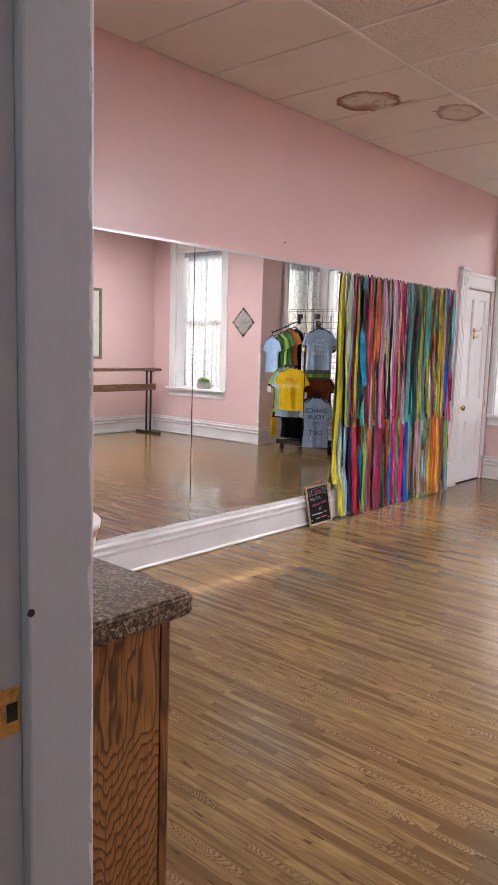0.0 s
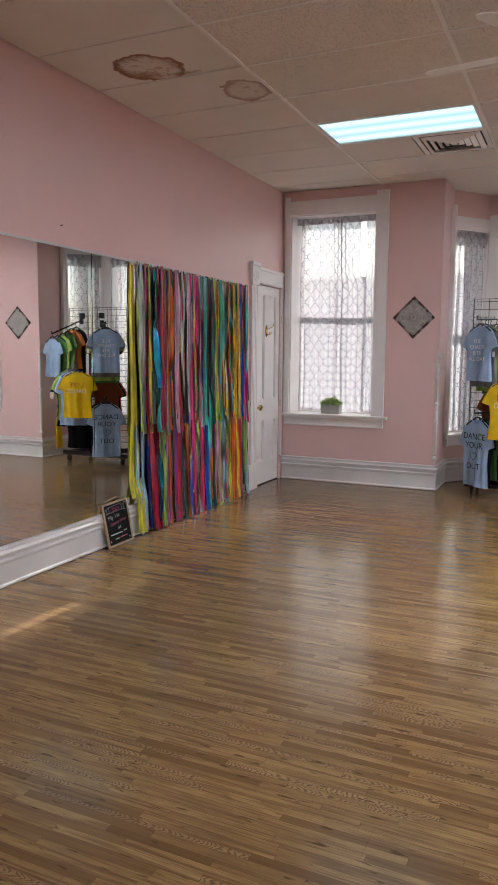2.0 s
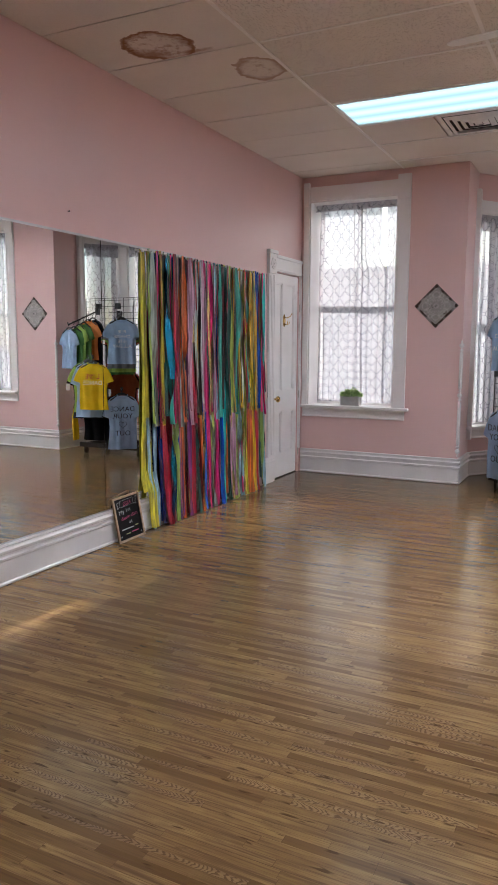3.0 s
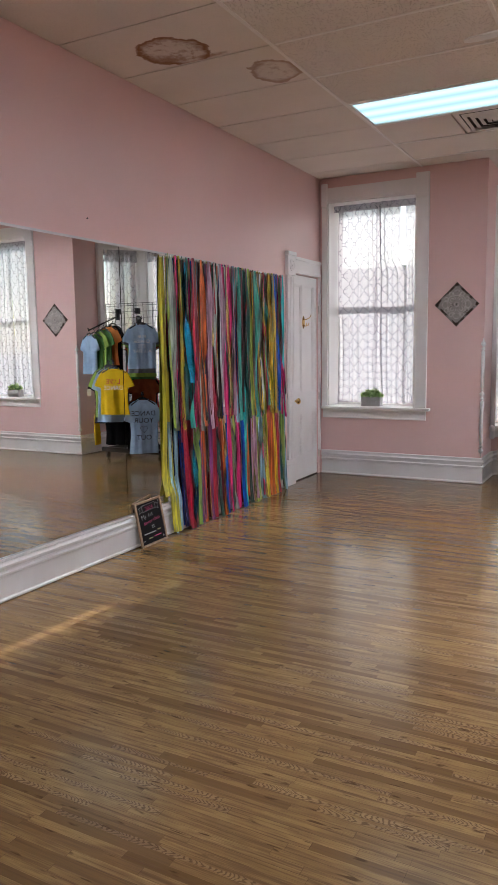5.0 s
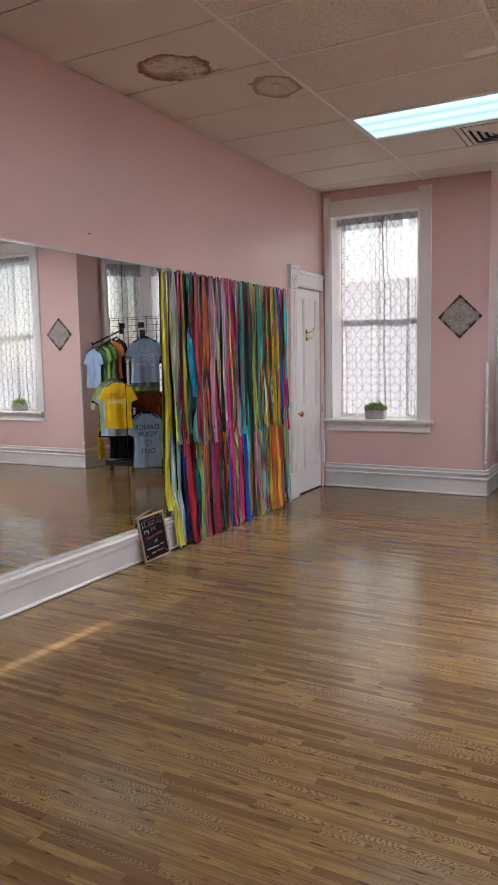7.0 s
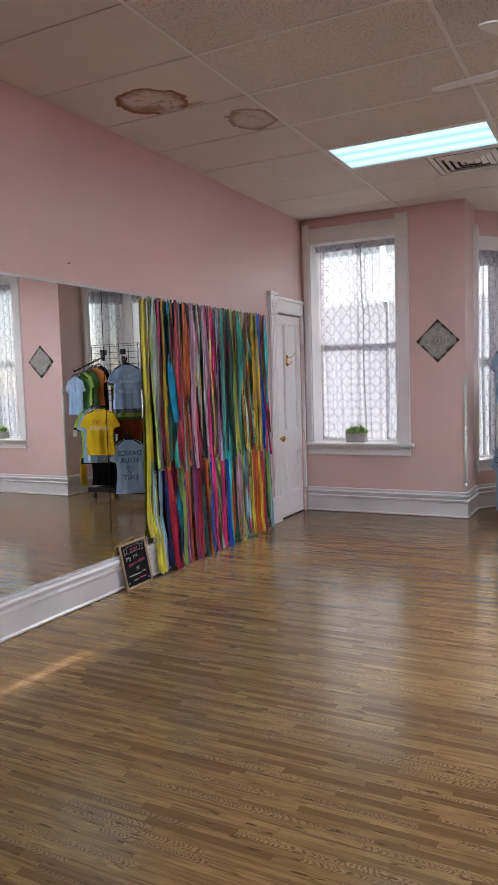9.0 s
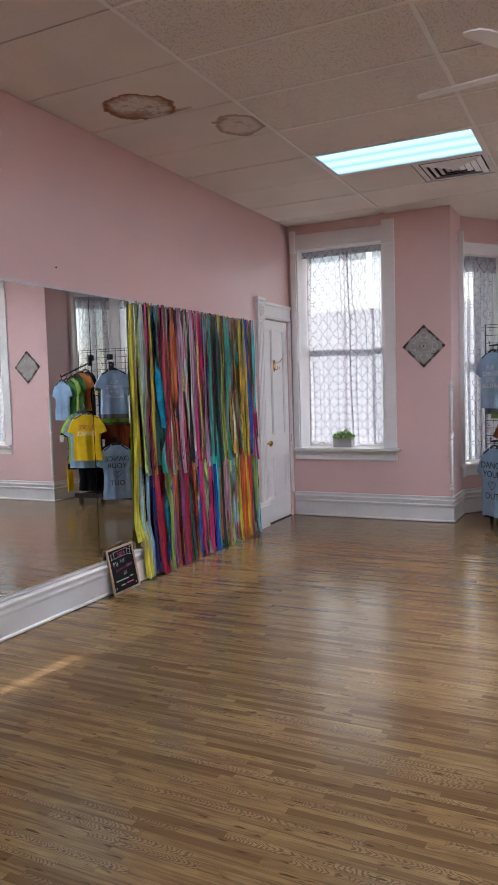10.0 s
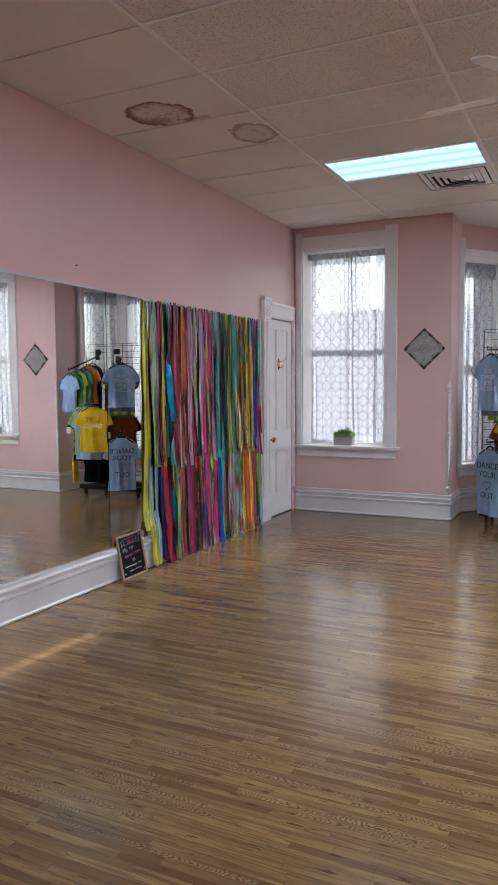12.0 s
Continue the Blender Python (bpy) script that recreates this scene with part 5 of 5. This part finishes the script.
def planter(x, label, seed):
    p = thing("potted_plant", pose(x, NORTH + 0.105, W1[2] - 0.002), label, "plant", "window plants")
    wood = plain("weathered_planter", (0.36, 0.34, 0.33), 0.75, 0, 0.25, 14, 0.3)
    bm = bmesh.new()
    for y in (-0.05, 0.042):
        box(bm, -0.103, 0.103, y, y + 0.008, 0.0, 0.098, 0.002)
    for xx in (-0.103, 0.095):
        box(bm, xx, xx + 0.008, -0.0415, 0.0415, 0.0, 0.098, 0.002)
    box(bm, -0.094, 0.094, -0.041, 0.041, 0.001, 0.08)
    part("box", bm, wood, p, "weathered grey wooden planter box")
    bm = bmesh.new()
    for y in (-0.054, 0.05):
        box(bm, -0.107, 0.107, y, y + 0.004, 0.09, 0.1, 0.001)
        box(bm, -0.107, 0.107, y, y + 0.004, 0.002, 0.012, 0.001)
    part("batten", bm, wood, p)
    rnd = random.Random(seed)
    bm = bmesh.new()
    for i in range(520):
        a, r = rnd.uniform(0, 6.283), math.sqrt(rnd.random())
        hx, hy = 0.115 * r * math.cos(a), 0.06 * r * math.sin(a)
        z = 0.09 + (1 - r * r) * 0.065 * rnd.random() + rnd.random() * 0.034
        d = Vector((hx * 4 + rnd.gauss(0, 0.45), hy * 4 + rnd.gauss(0, 0.45), 0.35 + rnd.random() * 0.55)).normalized()
        side = d.cross(Vector((rnd.gauss(0, 1), rnd.gauss(0, 1), rnd.gauss(0, 0.4)))).normalized()
        L, w = rnd.uniform(0.018, 0.036), rnd.uniform(0.006, 0.011)
        o = Vector((hx, hy, z))
        up = side.cross(d) * 0.003
        v = [bm.verts.new(q) for q in (o, o + d * L * 0.5 + side * w, o + d * L + up, o + d * L * 0.5 - side * w, o + d * L * 0.5 + up)]
        for f in ((0, 1, 4), (1, 2, 4), (2, 3, 4), (3, 0, 4)):
            bm.faces.new([v[k] for k in f])
    m, nt, b = material("small_leaves", 0.45)
    g = nt.nodes.new("ShaderNodeNewGeometry")
    nt.links.new(ramp(nt, g.outputs["Random Per Island"], [(0.0, (0.05, 0.12, 0.025)), (0.45, (0.20, 0.34, 0.08)), (1.0, (0.50, 0.62, 0.26))]), b.inputs["Base Color"])
    part("foliage", bm, m, p)


planter(0.56, "small leafy green plant in a weathered planter box on the windowsill", 5)
planter(4.70, "small leafy green plant in a planter box on the second windowsill", 6)


# ---- clothing rack in the bay ----
def heart(r):
    pts = []
    for i in range(29):
        a = 2 * math.pi * i / 28
        pts.append((r * 16 * math.sin(a) ** 3 / 16, 0, r * (13 * math.cos(a) - 5 * math.cos(2 * a) - 2 * math.cos(3 * a) - math.cos(4 * a)) / 16))
    return pts


CLOTH = {}


def cloth(col):
    if col not in CLOTH:
        m, nt, b = material("jersey_cloth", 0.85)
        v = coords(nt)
        n = noise_tex(nt, v, 7, 4)
        nt.links.new(ramp(nt, n, [(0.3, tuple(k * 0.85 for k in col)), (0.7, tuple(min(1, k * 1.1) for k in col))]), b.inputs["Base Color"])
        b.inputs["Specular IOR Level"].default_value = 0.05
        bump(nt, b, noise_tex(nt, coords(nt, "Object", (9, 9, 3)), 2.2, 4, 0.6), 0.6, 0.02)
        CLOTH[col] = m
    return CLOTH[col]


def tshirt_mesh(w, h, seed):
    """Hangs from z = 0 at the shoulders; front towards -y."""
    rnd = random.Random(seed)
    ph = [rnd.uniform(0, 6.28) for _ in range(5)]
    bw = w * 0.345
    outline = [(0.0, w * 0.13), (0.03, w * 0.25), (0.07, w * 0.325), (0.15, w * 0.385), (0.25, w * 0.44), (0.34, w * 0.485), (0.385, w * 0.50), (0.405, w * 0.44), (0.43, bw), (0.6, bw * 0.97), (1.0, bw * 1.05)]

    def half(f):
        for (a, x), (b, y) in zip(outline, outline[1:]):
            if a <= f <= b:
                return x + (y - x) * (f - a) / (b - a)
        return outline[-1][1]
    bm = bmesh.new()
    fs = [0, 0.015, 0.03, 0.05, 0.08, 0.11, 0.15, 0.19, 0.225, 0.25, 0.30, 0.34, 0.385, 0.405, 0.43, 0.46, 0.5, 0.58, 0.66, 0.74, 0.82, 0.9, 0.96, 1.0]
    nx = 28
    grids = []
    for side in (-1, 1):
        rows = []
        for f in fs:
            hw = half(f)
            row = []
            for i in range(nx + 1):
                u = -1 + 2 * i / nx
                x = hw * u
                z = -h * f - 0.012 * abs(u) * (f < 0.2)
                if f < 0.09:
                    depth = (0.075 if side < 0 else 0.02) * h
                    scoop = max(0.0, 1 - (x / (w * 0.13)) ** 2)
                    z -= depth * scoop * (1 - f / 0.09)
                bulge = 0.016 * (1 - u * u) ** 0.5 * (0.4 + 0.6 * min(1, f * 3)) if abs(u) < 1 else 0
                fold = (0.014 * math.sin(4.5 * u + ph[0] + 1.5 * f) + 0.008 * math.sin(11 * u + ph[1] + 2 * f)) * min(1, f * 1.6) * (1 - abs(u) ** 6)
                fold += 0.006 * math.sin(5 * f + 3 * u + ph[2]) * (1 - abs(u) ** 4)
                row.append(bm.verts.new((x + 0.006 * math.sin(7 * f + ph[3]) * (f > 0.4), side * bulge + fold, z)))
            rows.append(row)
        grids.append(rows)
        for a, b in zip(rows, rows[1:]):
            for i in range(nx):
                q = (a[i], a[i + 1], b[i + 1], b[i])
                bm.faces.new(q if side > 0 else q[::-1])
    bmesh.ops.remove_doubles(bm, verts=bm.verts[:], dist=1e-4)
    return bm


def tshirt(m, w, h, col, seed, label, prints=(), hang=0.06):
    s = thing("tshirt", m, label, "t-shirt", "t-shirts on the rack")
    part("cloth", tshirt_mesh(w, h, seed), cloth(col), s, smooth=True)
    bm = bmesh.new()
    pts = [(w * 0.13 * math.cos(a), -0.012 * math.sin(a) - 0.004, -0.066 * h * math.sin(a) if a < math.pi else 0) for a in [math.pi * i / 14 for i in range(15)]]
    tube(bm, pts, 0.0055, 6)
    part("collar", bm, cloth(tuple(k * 0.93 for k in col)), s)
    bm = bmesh.new()
    tube(bm, [(-w * 0.30, 0, -0.055 * h / 0.5), (-0.02, 0, 0.012), (0.02, 0, 0.012), (w * 0.30, 0, -0.055 * h / 0.5)], 0.009, 6)
    tube(bm, [(0, 0, 0.012), (0, 0, hang - 0.022), (0.012, 0, hang - 0.008), (0.008, 0, hang + 0.004), (-0.006, 0, hang + 0.005), (-0.012, 0, hang - 0.004)], 0.0042, 6)
    part("hanger", bm, BLACK_PLASTIC, s, "black plastic hanger")
    for kind, text, size, z, pc in prints:
        mat = plain("print_ink", pc, 0.7)
        if kind == "text":
            lettering(text, size, mat, pose(0, -0.034, z, 90, 0, 0), s, "print")
        elif kind == "tag":
            part("price_tag", cube(w * 0.42, w * 0.42 + size, -0.03, -0.029, z - size * 1.6, z), mat, s, "white paper price tag")
        else:
            bm = tube(bmesh.new(), [(x, -0.034, zz + z) for x, _, zz in heart(size)], 0.0022, 5)
            part("print", bm, mat, s)
    return s


SKY, YEL, BLK, GRN, LIME, ORG, RED, TEAL, GREY, PLAID = (0.36, 0.49, 0.70), (0.80, 0.53, 0.02), (0.008, 0.008, 0.010), (0.10, 0.22, 0.07), (0.30, 0.45, 0.10), (0.6, 0.2, 0.06), (0.4, 0.06, 0.05), (0.02, 0.22, 0.3), (0.20, 0.21, 0.22), (0.26, 0.07, 0.03)


def rack():
    gx0, gx1, gy = 2.035, 3.065, 9.30
    r = thing("clothing_rack", Matrix.Identity(4), "black wire grid display rack on casters in the bay", "rack")
    zb, zt = 0.14, 1.965
    bm = bmesh.new()
    n = 7
    for i in range(n + 1):
        x = gx0 + (gx1 - gx0) * i / n
        rod(bm, (x, gy, zb), (x, gy, zt), 0.0035 if 0 < i < n else 0.005, 6)
    z = zt
    k = 0
    while z > zb:
        rod(bm, (gx0, gy - 0.005, z), (gx1, gy - 0.005, z), 0.003, 6)
        z -= 0.028 if k == 0 else 0.0762
        k += 1
    part("grid_panel", bm, BLACK_METAL, r, "black wire grid panel")
    for x in (gx0 + 0.3, gx1 - 0.3):
        part("upright", cube(x - 0.01, x + 0.01, gy + 0.006, gy + 0.026, 0.13, 1.6, 0.003), BLACK_METAL, r)
    for x in (2.56, 2.86):
        part("top_bracket", cube(x - 0.03, x + 0.03, gy - 0.03, gy + 0.02, 1.83, 1.90, 0.006), BLACK_METAL, r)
    bm = bmesh.new()
    for x in (2.12, 2.94):
        box(bm, x - 0.02, x + 0.02, 9.06, 9.54, 0.084, 0.141, 0.004)
    for y in (9.08, 9.52):
        box(bm, 2.05, 3.03, y - 0.02, y + 0.02, 0.085, 0.142, 0.004)
    part("base_frame", bm, BLACK_METAL, r)
    for x in (2.12, 2.94):
        for y in (9.08, 9.52):
            c = part("caster", cube(x - 0.018, x + 0.018, y - 0.02, y + 0.02, 0.062, 0.095, 0.004), BLACK_METAL, r)
            part("wheel", lathe(bmesh.new(), [(0.02, -0.014), (0.037, -0.012), (0.038, 0.0), (0.037, 0.012), (0.02, 0.014)], 20, Matrix.Translation((x, y, 0.038)) @ pose(0, 0, 0, 0, 90, 0)), BLACK_PLASTIC, c)
    arms = [((2.54, 9.28, 1.765), (2.14, 8.80, 1.74)), ((2.55, 9.28, 0.86), (2.15, 8.80, 0.85)), ((3.00, 9.28, 1.28), (2.43, 8.62, 1.225)), ((2.86, 9.28, 1.81), (3.17, 9.06, 1.63)), ((2.80, 9.28, 0.78), (2.78, 9.05, 0.74)), ((3.02, 9.28, 0.70), (3.13, 9.10, 0.68)), ((2.40, 9.28, 1.14), (2.31, 9.02, 1.12))]
    for a, b in arms:
        bm = bmesh.new()
        tube(bm, [a, b, (b[0], b[1], b[2] + 0.035)], 0.009, 8)
        A, B = Vector(a), Vector(b)
        for i in range(1, 6):
            p = A.lerp(B, i / 6)
            rod(bm, p, p + Vector((0, 0, 0.022)), 0.005, 6)
        box(bm, a[0] - 0.02, a[0] + 0.02, a[1] - 0.02, a[1] + 0.016, a[2] - 0.05, a[2] + 0.04, 0.004)
        part("arm", bm, BLACK_METAL, r, "black faceout arm")

    rnd = random.Random(77)

    def row(arm, rot, items):
        A, B = Vector(arms[arm][0]), Vector(arms[arm][1])
        for f, w, h, col, seed, label, prints in items:
            p = A.lerp(B, f)
            back = f < 0.9
            turn = rot + (rnd.uniform(-9, 9) if back else 0)
            tshirt(pose(p.x + (0.06 if arm == 2 and back else 0), p.y, p.z - 0.055 - (rnd.uniform(0, 0.02) if back else 0), 0, 0, turn), w, h, col, seed, label, prints)
    white, black, red = (0.8, 0.8, 0.8), (0.02, 0.02, 0.03), (0.5, 0.03, 0.05)
    row(0, -40, [
        (0.93, 0.47, 0.53, SKY, 1, "pale blue t-shirt with white lettering on a black hanger", [("text", "PLIE\nCHASSE\nJETE\nALL DAY", 0.056, -0.17, white), ("tag", "", 0.03, -0.25, white)]),
        (0.84, 0.47, 0.58, GREY, 2, "grey t-shirt behind the pale blue one", ()), (0.74, 0.47, 0.62, LIME, 3, "lime green t-shirt hanging on the rack", ()),
        (0.62, 0.47, 0.66, GRN, 4, "green t-shirt hanging on the rack", ()), (0.50, 0.47, 0.72, PLAID, 5, "rust red t-shirt hanging on the rack", ()), (0.38, 0.47, 0.76, BLK, 6, "black t-shirt deep on the rack", ()),
        (0.26, 0.45, 0.58, RED, 23, "red t-shirt deep on the rack", ())])
    row(1, -40, [
        (0.93, 0.48, 0.66, SKY, 7, "pale blue t-shirt with black lettering and a heart", [("text", "DANCE\nYOUR", 0.085, -0.20, black), ("heart", "", 0.045, -0.36, black), ("text", "OUT", 0.085, -0.49, black)]),
        (0.84, 0.50, 0.64, BLK, 8, "black t-shirt behind the lettered one", ()), (0.72, 0.48, 0.58, GRN, 9, "dark green t-shirt on the lower arm", ()), (0.58, 0.50, 0.64, BLK, 10, "black t-shirt deep on the lower arm", ()),
        (0.44, 0.48, 0.6, PLAID, 24, "rust red t-shirt deep on the lower arm", ()), (0.30, 0.50, 0.64, BLK, 25, "black t-shirt at the back of the lower arm", ())])
    row(2, -18, [
        (0.95, 0.50, 0.56, YEL, 11, "bright yellow t-shirt with red lettering and heart", [("text", "L  VE", 0.085, -0.19, red), ("heart", "", 0.032, -0.165, red), ("text", "DANCE", 0.07, -0.26, (0.85, 0.80, 0.70))]),
        (0.86, 0.48, 0.66, SKY, 12, "pale blue t-shirt behind the yellow one", ()), (0.74, 0.54, 0.62, LIME, 13, "lime green t-shirt behind the yellow one", [("tag", "", 0.05, -0.27, (0.62, 0.58, 0.52))]), (0.62, 0.56, 0.70, BLK, 14, "black t-shirt behind the lime one", ()),
        (0.44, 0.50, 0.66, GRN, 26, "green t-shirt behind the grey one", ())])
    row(3, 8, [
        (0.97, 0.38, 0.50, SKY, 15, "pale blue t-shirt on the sloping arm", ()), (0.8, 0.40, 0.52, GRN, 16, "green t-shirt on the sloping arm", ()), (0.64, 0.42, 0.5, LIME, 17, "lime green t-shirt on the sloping arm", ()),
        (0.48, 0.42, 0.5, GRN, 18, "dark green t-shirt deep on the sloping arm", ()), (0.32, 0.42, 0.5, ORG, 19, "orange t-shirt on the sloping arm", ()), (0.18, 0.42, 0.6, BLK, 27, "black t-shirt at the back of the sloping arm", ())])
    row(4, -20, [
        (0.95, 0.40, 0.50, BLK, 20, "black t-shirt low on the rack", ()), (0.72, 0.44, 0.52, BLK, 21, "black t-shirt low behind another on the rack", ()), (0.5, 0.50, 0.50, YEL, 22, "yellow t-shirt low on the rack", ())])
    row(6, -30, [
        (0.95, 0.44, 0.50, PLAID, 29, "rust red t-shirt halfway up the rack", ()), (0.75, 0.46, 0.54, BLK, 30, "black t-shirt behind the rust red one", ()), (0.5, 0.46, 0.52, RED, 31, "dark red t-shirt halfway up the rack", ())])
    row(5, 62, [(0.95, 0.36, 0.46, YEL, 28, "yellow t-shirt low at the end of the rack", ())])


rack()


# ---- east wall: barre and picture ----
def barre():
    b = thing("ballet_barre", Matrix.Identity(4), "portable ballet barre with wooden rails on dark iron feet", "barre")
    iron = plain("dark_iron", (0.035, 0.028, 0.024), 0.45, 0.5, 0.2, 12)
    for y in (8.78, 6.75):
        bm = bmesh.new()
        box(bm, 5.20, 5.74, y - 0.03, y + 0.03, 0.0, 0.035, 0.006)
        foot = part("foot", bm, iron, b)
        for x in (5.42, 5.52):
            part("upright", rod(bmesh.new(), (x, y, 0.035), (x, y, 1.0), 0.016, 12), iron, b)
        part("bracket", cube(5.36, 5.58, y - 0.012, y + 0.012, 0.985, 1.0, 0.002), iron, b)
    for x in (5.39, 5.55):
        part("rail", rod(bmesh.new(), (x, 6.55, 1.02), (x, 8.96, 1.02), 0.022, 14), BARRE_WOOD, b, smooth=True)
    part("board", cube(5.39, 5.404, 6.6, 8.86, 0.70, 0.80, 0.003), BARRE_WOOD, b)
    part("rail", rod(bmesh.new(), (5.54, 6.55, 0.70), (5.54, 8.9, 0.70), 0.018, 12), iron, b)


barre()


def wall_nail():
    """A bare nail left in the paint above the mirrors."""
    ob = part("nail", lathe(bmesh.new(), [(0.002, 0.0), (0.002, 0.010), (0.0055, 0.011), (0.0055, 0.013), (0.003, 0.0145)], 10, Matrix.Translation((0.0, 5.390, 2.196)) @ pose(0, 0, 0, 0, 90, 0)), BLACK_METAL)
    tagged(ob, "small dark nail stuck in the pink painted wall", "nail")


wall_nail()


def picture():
    p = thing("framed_picture", pose(EAST - 0.002, 7.66, 1.71), "framed violet art print with wide mat in a gilt green frame", "picture")
    gilt = plain("gilt_green", (0.20, 0.19, 0.09), 0.35, 0.4, 0.3, 30)
    hw, hh = 0.42, 0.54
    for a, b, c, d in ((-hw, -hw + 0.045, -hh, hh), (hw - 0.045, hw, -hh, hh)):
        part("frame_rail", cube(-0.03, 0, a, b, c, d, 0.006), gilt, p)
    for c, d in ((-hh, -hh + 0.045), (hh - 0.045, hh)):
        part("frame_rail", cube(-0.03, 0, -hw + 0.0455, hw - 0.0455, c, d, 0.006), gilt, p)
    part("mat", cube(-0.012, -0.004, -hw + 0.04, hw - 0.04, -hh + 0.04, hh - 0.04), plain("cream_mat", (0.55, 0.53, 0.46), 0.8), p)
    part("print", cube(-0.014, -0.0122, -0.25, 0.25, -0.36, 0.36), plain("violet_print", (0.12, 0.10, 0.22), 0.5, 0, 0.5, 3), p)
    part("column_shape", cube(-0.0155, -0.0142, 0.12, 0.2, -0.3, 0.2), plain("pale_violet", (0.35, 0.32, 0.45), 0.5, 0, 0.3, 5), p)


picture()


# ---- outside ----
def building(x0, x1, y, top, col, label, seed):
    b = thing("brick_building", pose(x0, y, -0.8), label, "building", "buildings across the street")
    w = x1 - x0
    h = top + 0.8
    part("wall", cube(0, w, 0, 8, 0, h), plain("far_brick", col, 0.9, 0, 0.15, 1.2), b)
    part("roof", cube(-0.2, w + 0.2, -0.2, 8.2, h + 0.001, h + 0.3, 0.05), plain("cornice", tuple(c * 0.95 for c in col), 0.8), b)
    n = int(w / 2.6)
    dark = plain("far_window", (0.42, 0.43, 0.45), 0.4)
    for k in range(n):
        x = (k + 0.5) * w / n
        wi = part("window", cube(x - 0.55, x + 0.55, -0.04, -0.002, 2.0, h - 1.0), TRIM, b)
        part("pane", cube(x - 0.45, x + 0.45, -0.06, -0.041, 2.1, h - 1.1), dark, wi)


building(-17.2, 0.5, 33, 4.5, (0.74, 0.67, 0.56), "pale tan brick building across the street behind sheer curtains", 1)
building(0.7, 19, 36, 4.2, (0.64, 0.62, 0.64), "pale greyish brick building across the street behind sheer curtains", 2)


# ---- floor boards ----
def floor_boards():
    W, L, g = 0.198, 1.26, 0.00025
    full = mesh_from(cube(g, L - g, g, W - g, -0.011, 0.0), "plank", WOOD)
    rest = bmesh.new()
    rnd = random.Random(8)
    j0 = math.floor(-1.0 / W)
    for j in range(j0, math.ceil(10.14 / W)):
        y = j * W
        near = SOUTH + 0.05 < y < 8.9
        xa, xb = (0.0, EAST) if y < NORTH else (BAY_L, BAY_R)
        if y < SOUTH - 0.12:
            xa, xb = 1.9, 4.7
        x = xa - rnd.uniform(0.05, 0.95) * L
        while x < xb:
            a, b = max(x, xa), min(x + L, xb)
            if b - a > 0.01:
                if near and a == x and b == x + L:
                    ob = part("plank", full, None, floor)
                    ob.location = (x, y, 0)
                elif near:
                    part("plank", cube(a + g, b - g, y + g, y + W - g, -0.011, 0.0), WOOD, floor)
                else:
                    box(rest, a + g, b - g, y + g, y + W - g, -0.011, 0.0)
            x += L
    ob = part("plank_rows", rest, WOOD, floor)
    ob["kind"] = "stuff"


floor_boards()
